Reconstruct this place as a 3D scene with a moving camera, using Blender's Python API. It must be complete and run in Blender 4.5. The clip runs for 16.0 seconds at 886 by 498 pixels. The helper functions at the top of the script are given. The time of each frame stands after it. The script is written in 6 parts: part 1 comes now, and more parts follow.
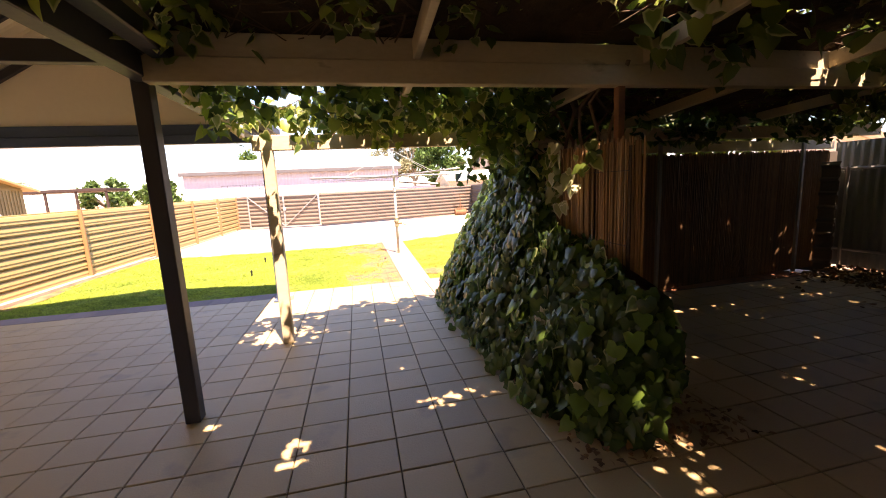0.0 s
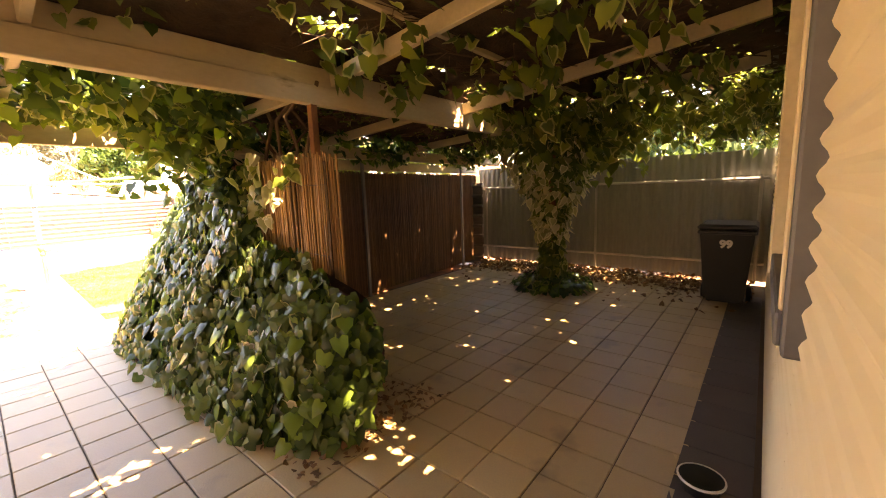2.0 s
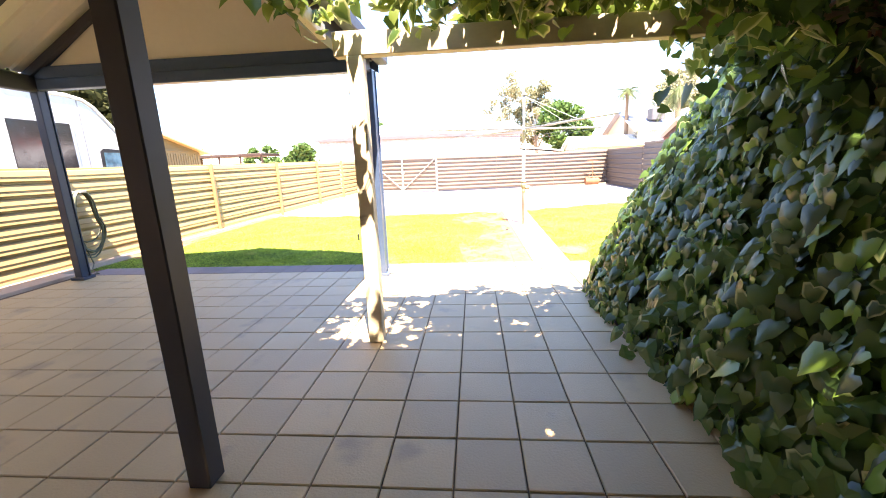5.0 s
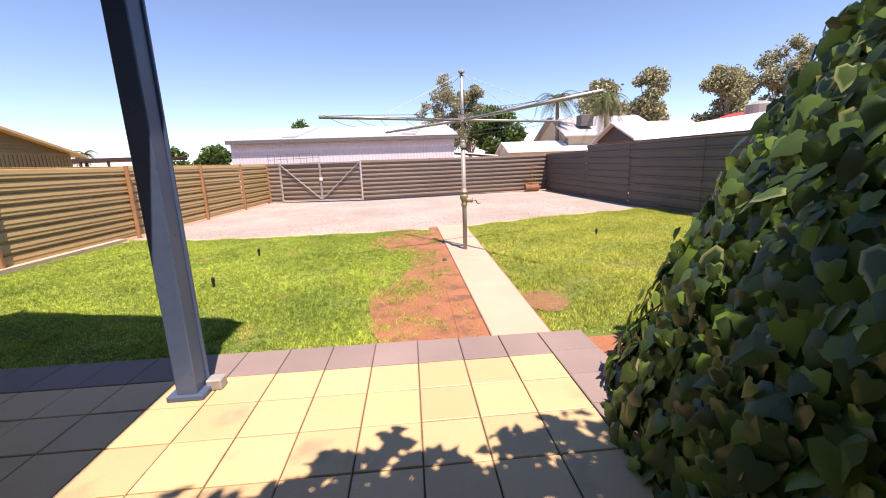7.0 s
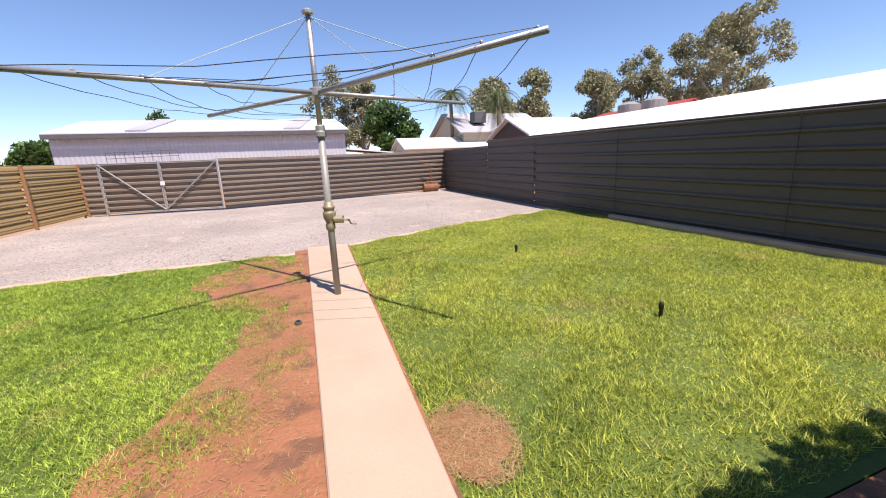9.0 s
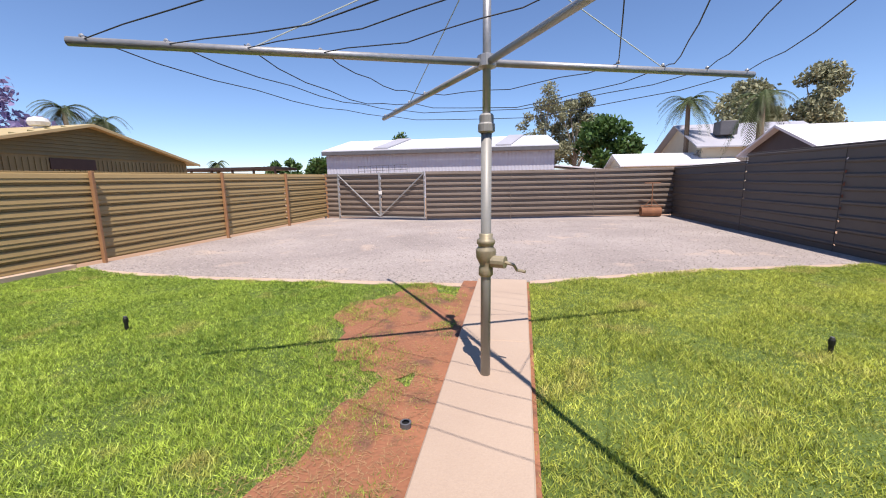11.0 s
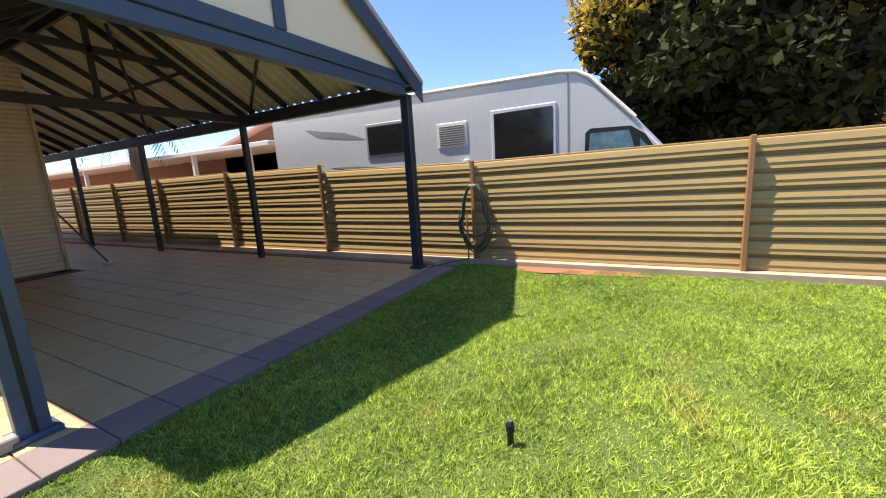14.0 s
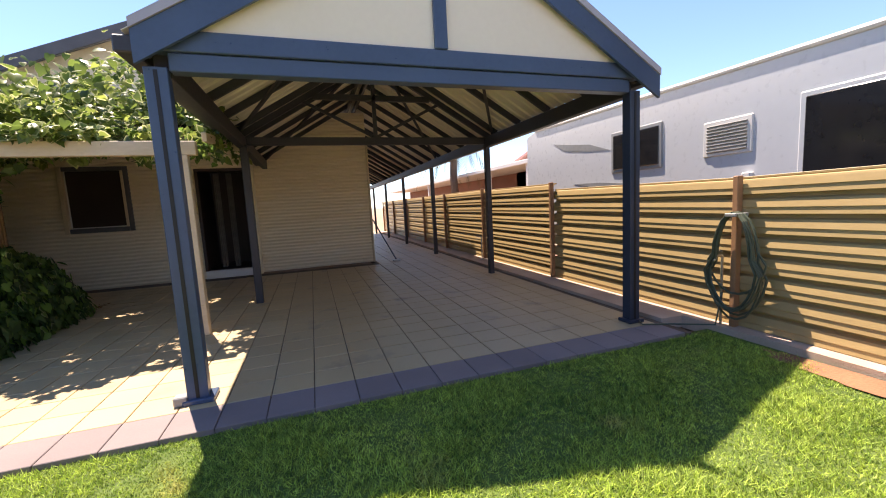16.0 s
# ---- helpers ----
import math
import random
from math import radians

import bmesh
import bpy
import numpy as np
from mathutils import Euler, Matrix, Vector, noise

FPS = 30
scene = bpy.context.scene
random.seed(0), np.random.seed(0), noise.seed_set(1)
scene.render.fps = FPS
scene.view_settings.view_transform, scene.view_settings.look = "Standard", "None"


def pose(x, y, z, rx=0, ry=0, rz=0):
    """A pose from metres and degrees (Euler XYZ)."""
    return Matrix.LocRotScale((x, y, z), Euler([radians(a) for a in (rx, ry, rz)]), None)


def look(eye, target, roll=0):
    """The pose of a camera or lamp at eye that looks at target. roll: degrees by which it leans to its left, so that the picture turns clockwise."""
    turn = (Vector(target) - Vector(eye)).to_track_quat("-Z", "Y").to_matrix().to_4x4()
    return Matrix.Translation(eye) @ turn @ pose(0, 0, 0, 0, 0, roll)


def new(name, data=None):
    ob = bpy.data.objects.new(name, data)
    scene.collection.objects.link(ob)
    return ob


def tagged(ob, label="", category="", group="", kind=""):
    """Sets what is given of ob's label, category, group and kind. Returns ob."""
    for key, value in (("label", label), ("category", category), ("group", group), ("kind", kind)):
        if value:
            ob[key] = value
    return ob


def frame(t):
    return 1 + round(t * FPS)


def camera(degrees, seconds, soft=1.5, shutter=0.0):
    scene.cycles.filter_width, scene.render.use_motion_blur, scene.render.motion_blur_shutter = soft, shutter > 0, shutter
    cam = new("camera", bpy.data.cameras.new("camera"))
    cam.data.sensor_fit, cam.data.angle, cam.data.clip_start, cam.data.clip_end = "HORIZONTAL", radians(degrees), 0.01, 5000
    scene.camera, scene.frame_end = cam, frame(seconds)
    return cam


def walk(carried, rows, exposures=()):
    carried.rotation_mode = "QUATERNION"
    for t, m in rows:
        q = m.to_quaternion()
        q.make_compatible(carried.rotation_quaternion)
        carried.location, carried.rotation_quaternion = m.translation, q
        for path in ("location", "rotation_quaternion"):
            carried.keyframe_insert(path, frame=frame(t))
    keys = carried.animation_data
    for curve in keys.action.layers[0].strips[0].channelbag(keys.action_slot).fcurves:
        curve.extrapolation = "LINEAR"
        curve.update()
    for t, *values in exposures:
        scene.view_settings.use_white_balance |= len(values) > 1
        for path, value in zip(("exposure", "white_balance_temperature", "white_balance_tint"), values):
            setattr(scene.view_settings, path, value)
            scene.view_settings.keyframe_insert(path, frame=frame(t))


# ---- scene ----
cam = camera(97.2, 16.0, 1.05)
PATH = [
    (0, (0.567, 3.030, 1.563), (0.980, 4.963, 1.255), -2.8),
    (0.5, (0.645, 2.990, 1.564), (1.525, 4.760, 1.253), -3.1),
    (1, (0.687, 2.945, 1.568), (1.933, 4.477, 1.253), -2.7),
    (1.5, (0.725, 2.926, 1.542), (2.188, 4.257, 1.244), -2.1),
    (2, (0.732, 2.941, 1.549), (2.256, 4.202, 1.253), -2.1),
    (2.5, (0.712, 2.963, 1.555), (2.117, 4.351, 1.239), -1.9),
    (3, (0.603, 3.058, 1.545), (1.536, 4.785, 1.164), -2.1),
    (3.5, (0.537, 3.241, 1.468), (0.859, 5.166, 1.030), -2.4),
    (4, (0.536, 3.608, 1.380), (0.423, 5.553, 0.928), -2.4),
    (4.2, (0.494, 3.781, 1.353), (0.324, 5.723, 0.904), -2.2),
    (6.3, (0.574, 6.123, 1.302), (0.497, 8.079, 0.891), -2.3),
    (6.5, (0.601, 6.353, 1.306), (0.568, 8.309, 0.890), -2.2),
    (7, (0.697, 6.935, 1.270), (0.851, 8.885, 0.855), -2.0),
    (7.5, (0.847, 7.450, 1.268), (1.255, 9.362, 0.848), -2.3),
    (8, (1.016, 7.930, 1.267), (1.629, 9.781, 0.823), -2.8),
    (8.2, (1.056, 8.136, 1.265), (1.739, 9.962, 0.817), -2.9),
    (10.3, (1.681, 9.897, 1.306), (1.855, 11.849, 0.908), -1.1),
    (10.5, (1.686, 10.028, 1.277), (1.729, 11.992, 0.901), -0.9),
    (11, (1.659, 10.405, 1.240), (1.315, 12.346, 0.904), -0.8),
    (11.5, (1.604, 10.840, 1.237), (0.813, 12.648, 0.909), -0.3),
    (12, (1.393, 11.257, 1.228), (0.144, 12.781, 0.888), -0.0),
    (12.5, (1.090, 11.612, 1.189), (-0.577, 12.657, 0.831), -0.3),
    (12.8, (0.896, 11.787, 1.236), (-0.952, 12.454, 0.860), -0.5),
    (13, (0.729, 11.894, 1.216), (-1.199, 12.247, 0.820), -1.8),
    (13.5, (0.285, 12.009, 1.229), (-1.644, 11.645, 0.844), -3.1),
    (14, (-0.051, 12.104, 1.252), (-1.773, 11.154, 0.888), -3.6),
    (14.5, (-0.416, 12.228, 1.256), (-1.861, 10.888, 0.915), -3.6),
    (15, (-0.793, 12.266, 1.289), (-1.955, 10.667, 0.982), -3.8),
    (15.5, (-1.181, 12.356, 1.319), (-2.065, 10.582, 1.049), -3.5),
    (16, (-1.535, 12.358, 1.341), (-2.156, 10.471, 1.111), -3.1),
]
EXPOSURES = [(0, 2.6, 9300, 31), (0.5, 2.95, 9600, 32), (1.0, 3.5, 11400, 33), (1.5, 4.4, 14300, 36), (2.0, 4.75, 14900, 36), (2.5, 4.75, 14300, 36), (3.0, 4.9, 12300, 33), (3.5, 4.75, 9900, 25), (4.2, 4.4, 8500, 19),
             (6.3, 1.55, 7500, 23), (7.0, 1.2, 7700, 26), (8.2, 1.05, 7400, 22), (10.3, 0.7, 6700, 17), (12.5, 0.85, 6750, 16), (13.0, 1.1, 6900, 15), (14.0, 1.35, 7100, 14), (16, 1.7, 7450, 20)]
walk(cam, [(t, look(eye, target, roll)) for t, eye, target, roll in PATH], EXPOSURES)

# ---- world, sun ----
SUN_TO = Vector((0.30, -0.83, 1.90)).normalized()
world = bpy.data.worlds.new("world")
scene.world = world
world.use_nodes = True
wn = world.node_tree.nodes
sky = wn.new("ShaderNodeTexSky")
sky.sky_type = "NISHITA"
sky.sun_disc = False
sky.sun_elevation = math.asin(SUN_TO.z)
sky.sun_rotation = math.atan2(SUN_TO.x, SUN_TO.y)
sky.air_density, sky.dust_density, sky.ozone_density = 0.85, 0.0, 7.5
world.node_tree.links.new(sky.outputs[0], wn["Background"].inputs[0])
wn["Background"].inputs[1].default_value = 0.106
sun = new("sun", bpy.data.lights.new("sun", "SUN"))
sun.data.energy, sun.data.angle, sun.data.color = 4.1, radians(0.53), (1.0, 0.95, 0.87)
sun.matrix_world = look(SUN_TO * 60, (0, 0, 0))


# ---- materials ----
def mat(name, c, c2=None, rough=0.7, metal=0.0, big=1.5, fine=60.0, bump=0.15, mixfine=0.35, rnd=0.0, island=0.0,
        trans=0.0, stretch=(1, 1, 1), coords="pos", spec=0.4, stain=None, stain_at=0.62):
    """Two tones laid out by a broad and a fine noise, with fine relief; rnd and island vary the value piece by piece."""
    m = bpy.data.materials.new(name)
    m.use_nodes = True
    t = m.node_tree
    n, li = t.nodes, t.links
    b = n["Principled BSDF"]
    c2 = c2 or tuple(v * 0.72 for v in c)
    src = n.new("ShaderNodeNewGeometry").outputs["Position"] if coords == "pos" else n.new("ShaderNodeTexCoord").outputs["Object"]
    mp = n.new("ShaderNodeMapping")
    mp.inputs["Scale"].default_value = stretch
    li.new(src, mp.inputs[0])

    def tex(scale, detail):
        x = n.new("ShaderNodeTexNoise")
        x.inputs["Scale"].default_value, x.inputs["Detail"].default_value = scale, detail
        li.new(mp.outputs[0], x.inputs["Vector"])
        return x.outputs[0]

    a, f = tex(big, 5), tex(fine, 3)
    mix = n.new("ShaderNodeMix")
    mix.inputs[0].default_value = mixfine
    li.new(a, mix.inputs[2])
    li.new(f, mix.inputs[3])
    ramp = n.new("ShaderNodeValToRGB")
    ramp.color_ramp.elements[0].position, ramp.color_ramp.elements[1].position = 0.33, 0.67
    ramp.color_ramp.elements[0].color, ramp.color_ramp.elements[1].color = (*c2, 1), (*c, 1)
    li.new(mix.outputs[0], ramp.inputs[0])
    out = ramp.outputs[0]
    if stain:
        s = tex(big * 2.3, 6)
        sr = n.new("ShaderNodeValToRGB")
        sr.color_ramp.elements[0].position, sr.color_ramp.elements[1].position = stain_at, stain_at + 0.1
        li.new(s, sr.inputs[0])
        sm = n.new("ShaderNodeMix")
        sm.data_type = "RGBA"
        li.new(sr.outputs[0], sm.inputs[0])
        li.new(out, sm.inputs[6])
        sm.inputs[7].default_value = (*stain, 1)
        out = sm.outputs[2]
    if rnd or island:
        hsv = n.new("ShaderNodeHueSaturation")
        ran = n.new("ShaderNodeObjectInfo").outputs["Random"] if rnd else n.new("ShaderNodeNewGeometry").outputs["Random Per Island"]
        mr = n.new("ShaderNodeMapRange")
        k = rnd or island
        mr.inputs["To Min"].default_value, mr.inputs["To Max"].default_value = 1 - k, 1 + k
        li.new(ran, mr.inputs[0])
        li.new(mr.outputs[0], hsv.inputs["Value"])
        li.new(out, hsv.inputs["Color"])
        out = hsv.outputs[0]
    li.new(out, b.inputs["Base Color"])
    rr = n.new("ShaderNodeMapRange")
    rr.inputs["To Min"].default_value, rr.inputs["To Max"].default_value = max(0.02, rough - 0.1), min(1, rough + 0.1)
    li.new(f, rr.inputs[0])
    li.new(rr.outputs[0], b.inputs["Roughness"])
    b.inputs["Metallic"].default_value = metal
    b.inputs["Specular IOR Level"].default_value = spec
    if bump:
        bp = n.new("ShaderNodeBump")
        bp.inputs["Strength"].default_value, bp.inputs["Distance"].default_value = bump, 0.01
        li.new(f, bp.inputs["Height"])
        li.new(bp.outputs[0], b.inputs["Normal"])
    if trans:
        tr = n.new("ShaderNodeBsdfTranslucent")
        li.new(out, tr.inputs[0])
        ms = n.new("ShaderNodeMixShader")
        ms.inputs[0].default_value = trans
        li.new(b.outputs[0], ms.inputs[1])
        li.new(tr.outputs[0], ms.inputs[2])
        li.new(ms.outputs[0], n["Material Output"].inputs[0])
    return m


def leaf_mat(name, dark, light, cream, share, trans=0.3, rough=0.38):
    """Ivy leaf: dark heart, pale margin on a share of the leaves, by the mesh's own 'edge' attribute."""
    m = bpy.data.materials.new(name)
    m.use_nodes = True
    t = m.node_tree
    n, li = t.nodes, t.links
    b = n["Principled BSDF"]
    isl = n.new("ShaderNodeNewGeometry").outputs["Random Per Island"]
    ra = n.new("ShaderNodeValToRGB")
    ra.color_ramp.elements[0].color, ra.color_ramp.elements[1].color = (*dark, 1), (*light, 1)
    e = ra.color_ramp.elements.new(0.62)
    e.color = (*(0.72 * d + 0.28 * g for d, g in zip(dark, light)), 1)
    li.new(isl, ra.inputs[0])
    at = n.new("ShaderNodeAttribute")
    at.attribute_name = "edge"
    wh = n.new("ShaderNodeTexWhiteNoise")
    wh.noise_dimensions = "1D"
    li.new(isl, wh.inputs["W"])
    lt = n.new("ShaderNodeMath")
    lt.operation = "LESS_THAN"
    li.new(wh.outputs[0], lt.inputs[0])
    lt.inputs[1].default_value = share
    er = n.new("ShaderNodeMapRange")
    er.inputs[1].default_value, er.inputs[2].default_value = 0.68, 0.9
    li.new(at.outputs["Fac"], er.inputs[0])
    mu = n.new("ShaderNodeMath")
    mu.operation = "MULTIPLY"
    li.new(er.outputs[0], mu.inputs[0])
    li.new(lt.outputs[0], mu.inputs[1])
    mx = n.new("ShaderNodeMix")
    mx.data_type = "RGBA"
    li.new(mu.outputs[0], mx.inputs[0])
    li.new(ra.outputs[0], mx.inputs[6])
    mx.inputs[7].default_value = (*cream, 1)
    li.new(mx.outputs[2], b.inputs["Base Color"])
    b.inputs["Roughness"].default_value = rough
    tr = n.new("ShaderNodeBsdfTranslucent")
    li.new(mx.outputs[2], tr.inputs[0])
    ms = n.new("ShaderNodeMixShader")
    ms.inputs[0].default_value = trans
    li.new(b.outputs[0], ms.inputs[1])
    li.new(tr.outputs[0], ms.inputs[2])
    li.new(ms.outputs[0], n["Material Output"].inputs[0])
    return m


M = {}
M["paver"] = mat("paver", (0.54, 0.395, 0.215), (0.45, 0.33, 0.185), 0.48, spec=0.5, big=1.1, fine=90, rnd=0.10, bump=0.2, stain=(0.36, 0.27, 0.17), stain_at=0.6)
M["charcoal"] = mat("charcoal", (0.26, 0.205, 0.195), (0.195, 0.155, 0.15), 0.8, big=1.5, fine=90, rnd=0.08)
M["charcoal_dark"] = mat("charcoal_dark", (0.12, 0.10, 0.095), (0.085, 0.07, 0.066), 0.75, big=1.5, fine=90, rnd=0.08)
M["joint"] = mat("joint", (0.155, 0.105, 0.072), rough=0.95, big=3, fine=80)
M["concrete"] = mat("concrete", (0.47, 0.365, 0.28), (0.39, 0.295, 0.225), 0.85, big=1.2, fine=120, bump=0.25)
M["kerb"] = mat("kerb", (0.55, 0.42, 0.32), (0.42, 0.3, 0.22), 0.9, big=2.5, fine=90, bump=0.4)
M["soil"] = mat("soil", (0.36, 0.155, 0.082), (0.23, 0.095, 0.05), 0.95, big=1.7, fine=45, bump=0.8, stain=(0.17, 0.08, 0.05), stain_at=0.53)
M["lawnsoil"] = mat("lawnsoil", (0.115, 0.165, 0.032), (0.06, 0.095, 0.02), 0.95, big=0.9, fine=35, bump=0.6)
M["gravel"] = mat("gravel", (0.43, 0.375, 0.345), (0.24, 0.205, 0.19), 0.95, big=0.45, fine=30, bump=0.9, mixfine=0.5, stain=(0.44, 0.35, 0.29), stain_at=0.6)
M["stone"] = mat("stone", (0.44, 0.39, 0.36), (0.30, 0.26, 0.24), 0.9, big=2, fine=40, bump=0.2, island=0.35)
M["dirt"] = mat("dirt", (0.40, 0.26, 0.17), (0.30, 0.19, 0.12), 0.95, big=0.05, fine=3)
M["fence_tan"] = mat("fence_tan", (0.44, 0.31, 0.14), (0.36, 0.25, 0.11), 0.5, big=1.2, fine=25, bump=0.03, stretch=(1, 0.3, 1), spec=0.35)
M["fence_post"] = mat("fence_post", (0.36, 0.19, 0.09), (0.28, 0.14, 0.07), 0.6, big=2, fine=30, bump=0.05)
M["fence_brown"] = mat("fence_brown", (0.235, 0.185, 0.15), (0.17, 0.135, 0.11), 0.5, big=1.2, fine=25, bump=0.03, stretch=(0.3, 1, 1))
M["fence_dark"] = mat("fence_dark", (0.115, 0.096, 0.083), (0.09, 0.074, 0.065), 0.55, big=0.8, fine=25, bump=0.03, stretch=(1, 0.3, 1))
M["galv"] = mat("galv", (0.46, 0.46, 0.46), (0.34, 0.34, 0.34), 0.45, metal=0.55, big=4, fine=40, bump=0.04)
M["galv_dull"] = mat("galv_dull", (0.34, 0.335, 0.315), (0.25, 0.245, 0.23), 0.5, metal=0.15, big=1.5, fine=30, bump=0.05, stretch=(1, 1, 0.25))
M["fence_grey"] = mat("fence_grey", (0.27, 0.29, 0.275), (0.20, 0.215, 0.205), 0.5, metal=0.1, big=1.5, fine=30, bump=0.05, stretch=(1, 1, 0.25))
M["brass"] = mat("brass", (0.42, 0.36, 0.24), (0.30, 0.26, 0.18), 0.5, metal=0.4, big=9, fine=60, bump=0.1)
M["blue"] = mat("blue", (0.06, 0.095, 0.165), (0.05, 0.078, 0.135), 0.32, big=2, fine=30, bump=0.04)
# copy of the carport blue with shade in its colour, for the left post
M["blue_shaded"] = mat("blue_shaded", (0.032, 0.046, 0.075), (0.026, 0.037, 0.06), 0.4, big=2, fine=30, bump=0.04)
# darkest copy of the blue, shade under the roof put into its colour
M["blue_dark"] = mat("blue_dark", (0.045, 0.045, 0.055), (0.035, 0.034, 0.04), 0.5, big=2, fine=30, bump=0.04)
M["cream_metal"] = mat("cream_metal", (0.60, 0.52, 0.38), (0.53, 0.46, 0.33), 0.45, big=0.8, fine=20, bump=0.02)
M["gable_cream"] = mat("gable_cream", (0.82, 0.75, 0.60), (0.77, 0.70, 0.55), 0.6, big=0.8, fine=20, bump=0.02)
M["cream_paint"] = mat("cream_paint", (0.66, 0.55, 0.38), (0.52, 0.42, 0.28), 0.6, big=3, fine=40, bump=0.15, stretch=(0.4, 1, 1), stain=(0.25, 0.19, 0.11), stain_at=0.66)
M["house_wall"] = mat("house_wall", (0.80, 0.69, 0.50), (0.74, 0.63, 0.45), 0.5, big=0.7, fine=25, bump=0.02)
M["trim_grey"] = mat("trim_grey", (0.12, 0.12, 0.13), rough=0.5, big=3, fine=50, bump=0.04)
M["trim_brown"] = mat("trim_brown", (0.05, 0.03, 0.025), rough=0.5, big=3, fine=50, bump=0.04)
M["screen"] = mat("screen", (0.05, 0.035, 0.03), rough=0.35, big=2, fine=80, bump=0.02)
M["curtain"] = mat("curtain", (0.16, 0.14, 0.125), rough=0.8, big=5, fine=60)
M["white"] = mat("white", (0.72, 0.70, 0.66), (0.62, 0.6, 0.56), 0.5, big=2, fine=40, bump=0.04)
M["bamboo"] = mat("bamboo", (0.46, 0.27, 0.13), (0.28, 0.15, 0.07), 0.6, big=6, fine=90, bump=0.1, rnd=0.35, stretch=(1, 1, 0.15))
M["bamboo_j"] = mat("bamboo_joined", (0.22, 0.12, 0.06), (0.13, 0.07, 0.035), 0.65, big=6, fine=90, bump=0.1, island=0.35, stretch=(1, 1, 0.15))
M["stem"] = mat("stem", (0.16, 0.10, 0.06), (0.09, 0.055, 0.035), 0.85, big=6, fine=60, bump=0.4)
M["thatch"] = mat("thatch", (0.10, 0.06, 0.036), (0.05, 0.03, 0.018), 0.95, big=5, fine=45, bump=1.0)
M["straw"] = mat("straw", (0.40, 0.26, 0.13), (0.28, 0.17, 0.08), 0.8, big=4, fine=40, bump=0, island=0.35)
M["litter"] = mat("litter", (0.26, 0.14, 0.06), (0.15, 0.08, 0.04), 0.9, big=5, fine=40, island=0.4)
M["bin"] = mat("bin", (0.018, 0.02, 0.02), (0.014, 0.015, 0.015), 0.45, big=3, fine=60, bump=0.05)
M["black"] = mat("black", (0.015, 0.015, 0.015), rough=0.5, big=5, fine=60, bump=0.03)
M["roof_white"] = mat("roof_white", (0.72, 0.72, 0.74), (0.63, 0.63, 0.66), 0.45, big=0.3, fine=6, bump=0.02)
M["roof_grey"] = mat("roof_grey", (0.42, 0.42, 0.46), (0.34, 0.34, 0.38), 0.5, big=0.3, fine=6, bump=0.02)
M["shed_wall"] = mat("shed_wall", (0.50, 0.51, 0.58), (0.44, 0.45, 0.52), 0.5, big=0.3, fine=6, bump=0.02)
M["roof_tan"] = mat("roof_tan", (0.50, 0.40, 0.20), (0.44, 0.34, 0.17), 0.5, big=0.4, fine=8, bump=0.02)
M["wall_olive"] = mat("wall_olive", (0.21, 0.19, 0.095), (0.165, 0.145, 0.075), 0.6, big=0.6, fine=10, bump=0.03)
# brick darkened to hold the shade under the neighbour's verandah
M["brick_far"] = mat("brick_far", (0.20, 0.085, 0.055), (0.15, 0.065, 0.04), 0.8, big=1, fine=12, bump=0.1)
M["pink"] = mat("pink_roof", (0.60, 0.32, 0.28), (0.5, 0.27, 0.24), 0.6, big=0.5, fine=8, bump=0.02)
M["rv"] = mat("rv_body", (0.56, 0.58, 0.60), (0.52, 0.54, 0.56), 0.3, big=0.6, fine=15, bump=0.01)
M["rv_stripe"] = mat("rv_stripe", (0.30, 0.31, 0.31), rough=0.35, big=1, fine=15, bump=0.01)
M["glass_dark"] = mat("glass_dark", (0.02, 0.02, 0.022), rough=0.08, big=1, fine=10, bump=0, spec=0.6)
M["cab_glass"] = mat("cab_glass", (0.10, 0.22, 0.30), (0.03, 0.07, 0.10), 0.12, big=6, fine=10, bump=0, spec=0.6)
M["bark"] = mat("bark", (0.22, 0.16, 0.11), (0.12, 0.085, 0.06), 0.9, big=2, fine=20, bump=0.6, stretch=(1, 1, 0.3))
M["bark_pale"] = mat("bark_pale", (0.45, 0.38, 0.30), (0.28, 0.23, 0.18), 0.85, big=1, fine=15, bump=0.3)
M["hose"] = mat("hose", (0.085, 0.10, 0.065), rough=0.45, big=4, fine=50, bump=0.05)
M["rust"] = mat("rust", (0.30, 0.14, 0.07), (0.19, 0.085, 0.05), 0.85, big=5, fine=50, bump=0.3)
M["wire"] = mat("wire", (0.05, 0.055, 0.07), rough=0.5, big=5, fine=50, bump=0)
M["cord"] = mat("cord", (0.55, 0.62, 0.60), rough=0.6, big=5, fine=50, bump=0)
M["finial"] = mat("aerial", (0.75, 0.75, 0.75), rough=0.5, big=5, fine=50, bump=0)
M["red"] = mat("red_paint", (0.45, 0.07, 0.05), rough=0.5, big=2, fine=30, bump=0.02)
M["grass"] = mat("grass", (0.55, 0.67, 0.11), (0.09, 0.19, 0.028), 0.6, big=0.8, fine=22, bump=0, mixfine=0.6, island=0.6, trans=0.3, stain=(0.46, 0.45, 0.12), stain_at=0.6)
M["grass_dry"] = mat("grass_dry", (0.66, 0.68, 0.13), (0.16, 0.24, 0.035), 0.6, big=0.7, fine=22, bump=0, mixfine=0.6, island=0.55, trans=0.3, stain=(0.52, 0.47, 0.14), stain_at=0.58)
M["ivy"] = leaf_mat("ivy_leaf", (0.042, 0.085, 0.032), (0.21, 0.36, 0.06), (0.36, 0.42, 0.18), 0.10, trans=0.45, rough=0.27)
